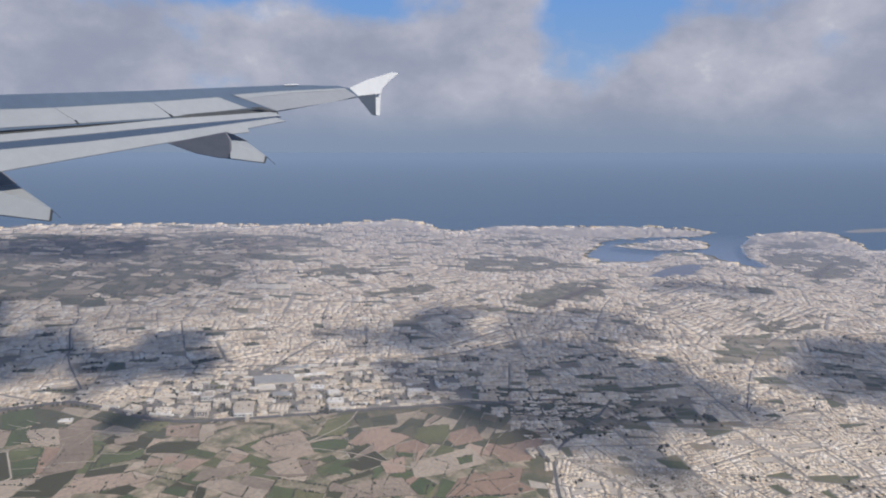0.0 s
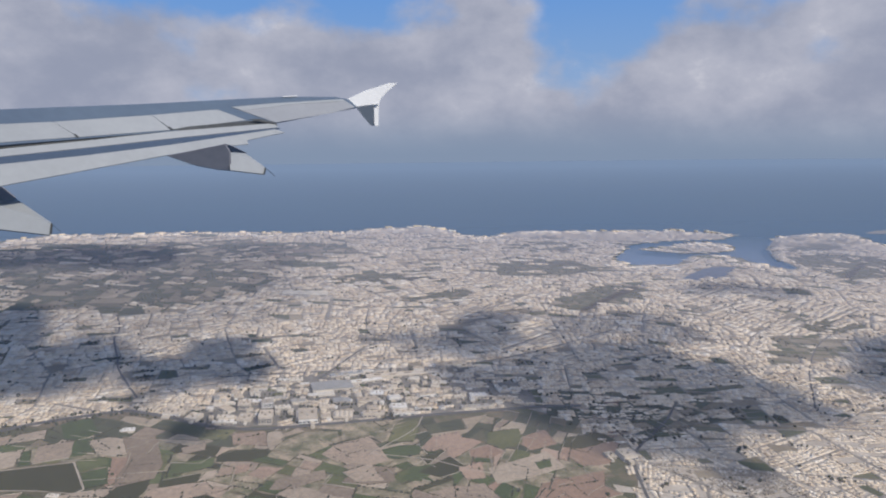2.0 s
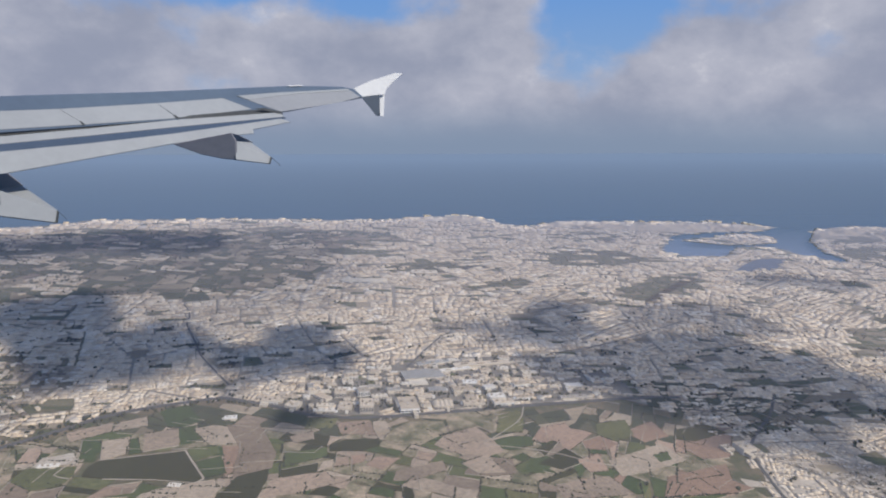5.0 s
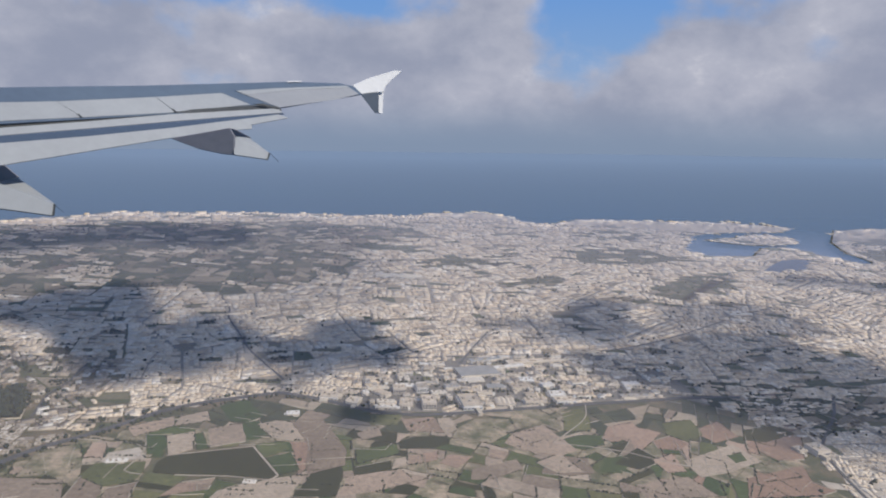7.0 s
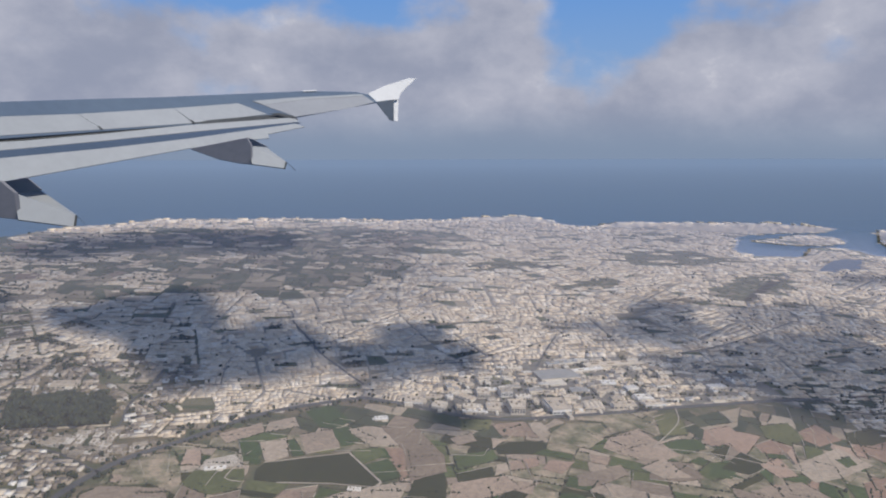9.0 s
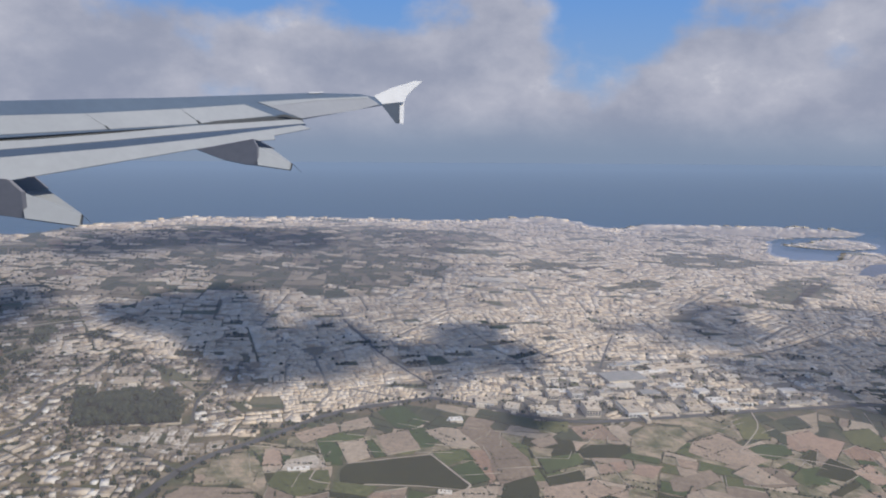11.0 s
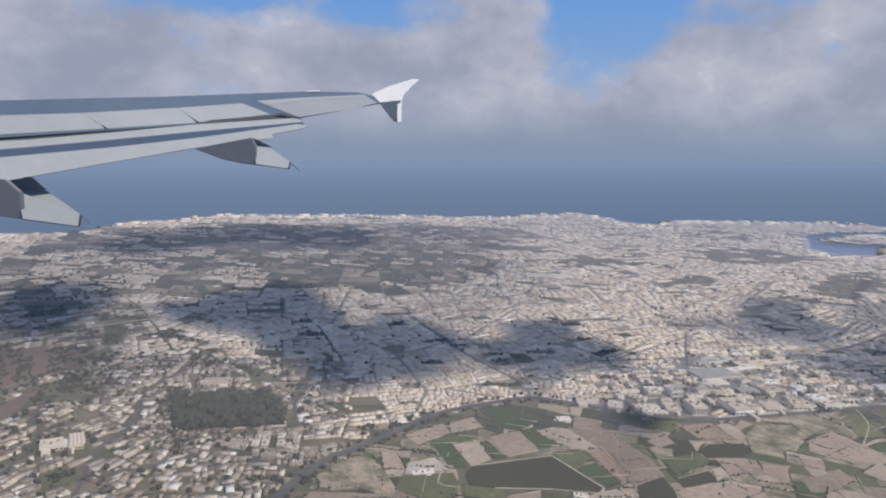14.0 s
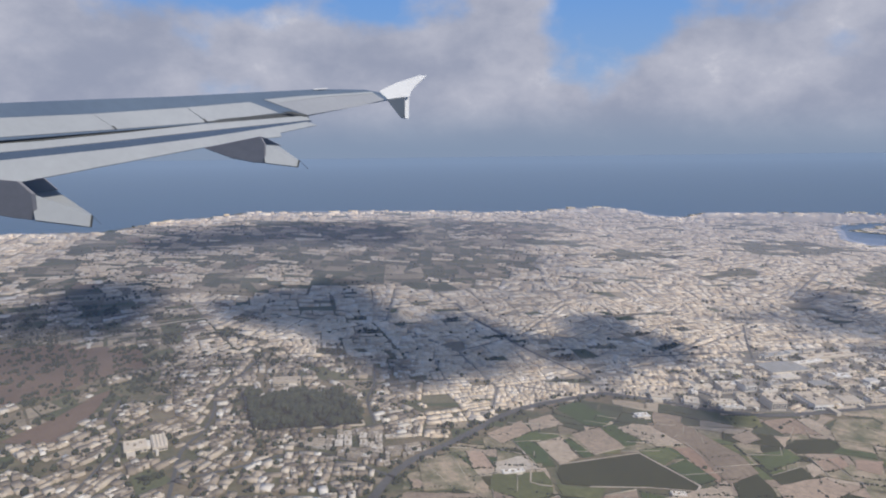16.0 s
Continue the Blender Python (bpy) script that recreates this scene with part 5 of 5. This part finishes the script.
cumulus([(-1.81, 9.80), (-1.25, 10.14), (-0.91, 9.93), (-0.42, 11.00), (0.22, 11.54), (0.74, 11.20), (0.39, 10.25), (0.56, 9.88), (0.06, 9.22), (-0.63, 9.03), (-1.05, 9.19), (-1.39, 9.26), (-1.23, 9.64), (-1.69, 9.57)], 19.0)
cumulus([(-0.99, 8.56), (-0.60, 8.86), (-0.13, 8.91), (0.48, 9.30), (1.13, 9.60), (1.91, 9.93), (2.48, 9.99), (2.75, 9.44), (2.76, 8.99), (3.42, 9.16), (3.36, 8.72), (3.64, 8.44), (3.87, 8.18), (3.89, 7.66), (4.01, 7.35), (3.70, 7.18), (3.15, 7.08), (2.48, 6.95), (2.16, 6.57), (2.21, 6.10), (1.97, 5.76), (1.70, 5.79), (1.46, 6.07), (1.35, 6.29), (1.01, 6.39), (0.80, 6.50), (0.45, 6.61), (0.13, 6.99), (-0.16, 7.37), (-0.35, 7.68), (-0.76, 7.85)], 27.0, [CLOUD_MATS[0], CLOUD_MATS[1], CLOUD_MATS[1]])
cumulus([(0.69, 10.26), (1.19, 11.00), (2.25, 11.26), (3.20, 11.65), (3.42, 11.08), (3.56, 10.16), (2.80, 9.87), (1.98, 10.21), (1.50, 10.16), (0.81, 9.82)], 30.0, CLOUD_MATS[:2])
cumulus([(5.56, 9.71), (6.12, 10.37), (6.81, 10.50), (7.45, 10.15), (7.88, 9.55), (6.26, 7.64), (5.38, 7.72), (4.83, 7.94), (4.68, 8.33), (5.25, 9.09)], 33.0)
cumulus([(4.56, 13.58), (5.52, 14.06), (6.53, 13.99), (7.26, 13.32), (6.61, 12.93), (5.62, 13.16), (4.64, 13.14)], 67.0, CLOUD_MATS[:2])
cumulus([(-10.42, 8.92), (-10.44, 9.72), (-10.22, 10.28), (-9.75, 10.55), (-9.24, 10.12), (-9.11, 9.16), (-9.03, 8.53), (-9.36, 8.29), (-9.76, 8.32), (-10.26, 8.21), (-10.76, 8.32), (-10.87, 8.68)], 41.0)
cumulus([(-10.70, 12.61), (-10.37, 13.58), (-10.12, 14.25), (-9.48, 14.92), (-8.48, 15.47), (-6.99, 15.78), (-6.16, 15.22), (-6.33, 13.85), (-6.90, 13.42), (-7.87, 13.67), (-8.92, 13.11), (-9.79, 12.17)], 53.0, CLOUD_MATS[:2])
cumulus([(-3.78, 6.83), (-3.52, 6.96), (-3.33, 6.86), (-3.47, 6.58), (-3.71, 6.47), (-3.80, 6.62)], 71.0, DENSE_MATS[:2])
cumulus([(-4.78, 8.73), (-4.54, 8.61), (-4.28, 8.75), (-4.43, 7.98), (-4.66, 7.88), (-4.84, 8.02)], 73.0, CLOUD_MATS[1:])
cumulus([(-4.45, 7.75), (-4.03, 7.81), (-4.20, 7.35), (-4.46, 7.18)], 75.0, CLOUD_MATS[:2])
cumulus([(-10.40, 10.14), (-9.75, 10.12), (-9.44, 9.77), (-9.30, 8.84), (-9.48, 8.51), (-9.97, 8.74)], 43.0)
# Unseen thin cloud added to dim the country on the left.
cumulus([(-11.61, 7.89), (-11.65, 14.12), (-3.98, 16.05), (-2.98, 12.64), (-3.48, 10.72), (-4.48, 9.51), (-5.10, 8.36), (-7.60, 7.47)], 83.0, [DIMMING_VEIL], 0.25)

# ---------------------------------------------------------------- the wing
WING = pose(-0.9380, 0.0745, 3.4361, 78.187, -3.596, -4.055) @ Matrix.Translation((0, 0.4, -148)) @ Matrix.Rotation(radians(0.46), 4, "Z")
U = 148 / 1184.5
SWEEP = 0.9      # root nearer than tip, sloped so the wing's drift fits the camera's view


def plate(name, outline, lean, front, thick, material, parent, label="", turn=0.0, ref=None):
    """A wing panel: a pixel outline set out to fit the first camera's view, leaning back as it rises and turned, with
    thickness and eased edges.
    """
    pts = [((x - 784) * U, (441 - y) * U) for x, y in outline]
    low, mid = min(v for u, v in pts) if ref is None else (441 - ref) * U, max(u for u, v in pts)
    n = len(pts)
    verts = []
    for back in (0.0, thick):
        for u, v in pts:
            k = 148 / (148 + front - lean * (v - low) + turn * (u - mid) + SWEEP * (-45.5 - u))
            verts.append((u * k, v * k, 148 - 148 * k - back))
    faces = [tuple(range(n))[::-1], tuple(range(n, 2 * n))] + [(i, (i + 1) % n, n + (i + 1) % n, n + i) for i in range(n)]
    me = mesh_from(name, verts, faces, material)
    bm = bmesh.new()
    bm.from_mesh(me)
    bmesh.ops.recalc_face_normals(bm, faces=bm.faces)
    bmesh.ops.bevel(bm, geom=bm.edges[:], offset=0.08, segments=1, affect="EDGES", clamp_overlap=True)
    bm.to_mesh(me)
    bm.free()
    return part(name, me, parent, label)


wing = new("airliner_wing")
wing.matrix_basis = WING
tagged(wing, "light grey airliner wing with extended flaps and tip fence", "wing")
plate("upper_skin", [(-160, 169), (100, 163), (250, 160), (510, 151), (600, 153), (638, 161), (640, 172), (490, 198), (-160, 240)], 1.2, 0, 1.0, WING_GREY, wing, "blue-grey upper wing skin", ref=240)
plate("spoiler", [(-160, 196), (96.6, 189), (140.6, 217), (-160, 233)], 1.2, 0.25, 0.2, WING_WHITE, wing, ref=240)
plate("spoiler", [(97.2, 189), (270.6, 180), (306.6, 207), (141.2, 217)], 1.2, 0.25, 0.2, WING_WHITE, wing, ref=240)
plate("spoiler", [(271.2, 180), (388, 172), (440, 192), (307.2, 206)], 1.2, 0.25, 0.2, WING_WHITE, wing, ref=240)
plate("aileron", [(413, 168), (480, 163), (612, 157), (634, 172), (592, 182), (492, 197)], 1.2, 0.15, 0.12, AILERON_GREY, wing, "slightly darker grey aileron", ref=240)
plate("wing_panel", [(414, 168), (480, 163.2), (611, 157.2), (617, 160.5), (520, 165), (436, 175)], 1.2, 0.28, 0.1, WING_WHITE, wing, ref=240)
# Raised dark plates painted as the notches between the spoilers.
plate("spoiler_stop", [(132, 211), (136, 211), (143, 217.5), (139, 218)], 1.2, 0.45, 0.15, WING_DARK, wing, "dark plate painted as the notch between spoilers", ref=240)
plate("spoiler_stop", [(299, 201), (303, 201), (310, 206.5), (306, 207.5)], 1.2, 0.45, 0.15, WING_DARK, wing, "dark plate painted as the notch between spoilers", ref=240)
# Dark plate put where the gap under the spoilers lies in shadow.
plate("flap_cove", [(-160, 232), (140, 216), (460, 192), (492, 198), (495, 202), (300, 213), (140, 226), (-160, 247)], 0.8, 4.4, 0.6, WING_DARK, wing, "dark plate painted as the shadowed gap ahead of the flap", ref=300)
plate("flap_vane", [(-160, 244), (0, 236), (150, 224), (300, 210), (488, 198), (497, 206), (300, 223), (150, 237), (0, 250), (-160, 262)], 0.8, 5.4, 0.6, WING_WHITE, wing, ref=300)
plate("flap_slot", [(-160, 260), (0, 249), (150, 236), (300, 222), (492, 205), (500, 208), (490, 210), (300, 235), (150, 251), (0, 264), (-160, 278)], 0.8, 5.2, 0.6, WING_SLOT_SHADE, wing, "flap slot with its blue-grey shade painted in", ref=300)
plate("flap", [(-160, 277), (0, 263), (150, 250), (300, 234), (490, 209), (508, 215), (440, 228), (442, 235), (405, 238), (298, 252), (25, 298), (-160, 329)], 0.8, 5.5, 0.6, WING_WHITE, wing, ref=300)
plate("hinge_bracket", [(442, 191), (462, 189.5), (492, 197), (489, 199.5), (460, 193)], 0.8, 5.8, 0.4, WING_DARK, wing, "dark line at the hinge end of the flap", ref=300)
plate("skin_step", [(505, 150), (530, 149), (532, 151), (506, 152)], 1.2, 0.6, 0.3, FENCE_WHITE, wing, ref=240)
plate("tip_fence", [(620, 157), (652, 143), (695, 130), (709, 131), (690, 147), (679, 159), (676, 168), (652, 170), (636, 172)], 0.3, 4.4, 0.4, FENCE_WHITE, wing, "white wingtip fence")
# Greyer paint and a tilt away from the sun carry its shade.
plate("lower_fence", [(634, 172), (667, 168), (667, 206), (660, 205)], -0.75, 3.2, 0.4, WING_WHITE, wing, "lower wingtip fence with shade in its grey paint and tilt", 0.6)
plate("fence_edge", [(667, 168), (676, 166), (674, 207), (667, 206)], 0.2, 4.0, 0.4, FENCE_WHITE, wing)
OUTER_POD = ([(296, 253), (400, 234), (408, 247), (409, 281), (386, 279), (346, 271)], [(399, 233), (413, 237), (441, 251), (407, 248)],
             [(407, 246), (437, 251), (472, 277), (440, 263)], [(407, 247), (440, 262), (472, 277), (469, 289), (409, 281)])
INNER_POD = ([(-160, 296), (-48, 307), (-21, 329), (-14, 377), (-60, 371), (-160, 352)], [(-50, 304), (3, 302), (29, 323), (-22, 331)],
             [(-22, 329), (25, 322), (91, 369), (40, 351)], [(-22, 329), (40, 350), (91, 369), (88, 390), (-14, 377)])
for body, pylon, crest, side in (OUTER_POD, INNER_POD):
    # Downward lean and darker paint together give body and pylon their shade.
    pod = plate("flap_fairing", body, -1.15, 5.0, 1.2, FAIRING_SHADE, wing, "flap track fairing, forward body with shade in paint and tilt")
    plate("pylon", pylon, -1.6, 3.3, 0.5, FAIRING_SHADE, pod, "pylon under the flap with shade in paint and tilt", 0.6)
    plate("crest", crest, 1.6, 4.4, 0.5, WING_WHITE, pod, "upper face of the tail cone")
    plate("tail_cone", side, 0.2, 5.2, 0.6, WING_WHITE, pod, "light grey drooped tail cone", -0.2)
    (x0, y0), (x1, y1), (x2, y2) = side[2], side[3], side[4]
    plate("exhaust_lip", [(x0 - 1, y0 - 1), (x0 + 1, y0 + 1), (x1 + 1, y1), (x1 - 1, y1)], 0.3, 5.6, 0.5, WING_DARK, pod, "dark blunt end")
    plate("keel_strip", [(x1, y1 - 1), (x2, y2 - 1), (x2, y2 + 1), (x1, y1 + 1)], 0.3, 5.4, 0.3, WING_DARK, pod, "dark lower seam")
    plate("static_wick", [(x0, y0 + 1), (x0 + 2, y0 + 1), (x0 + 17, y0 + 15), (x0 + 16, y0 + 16)], 0.0, 5.0, 0.2, WING_GREY, pod)
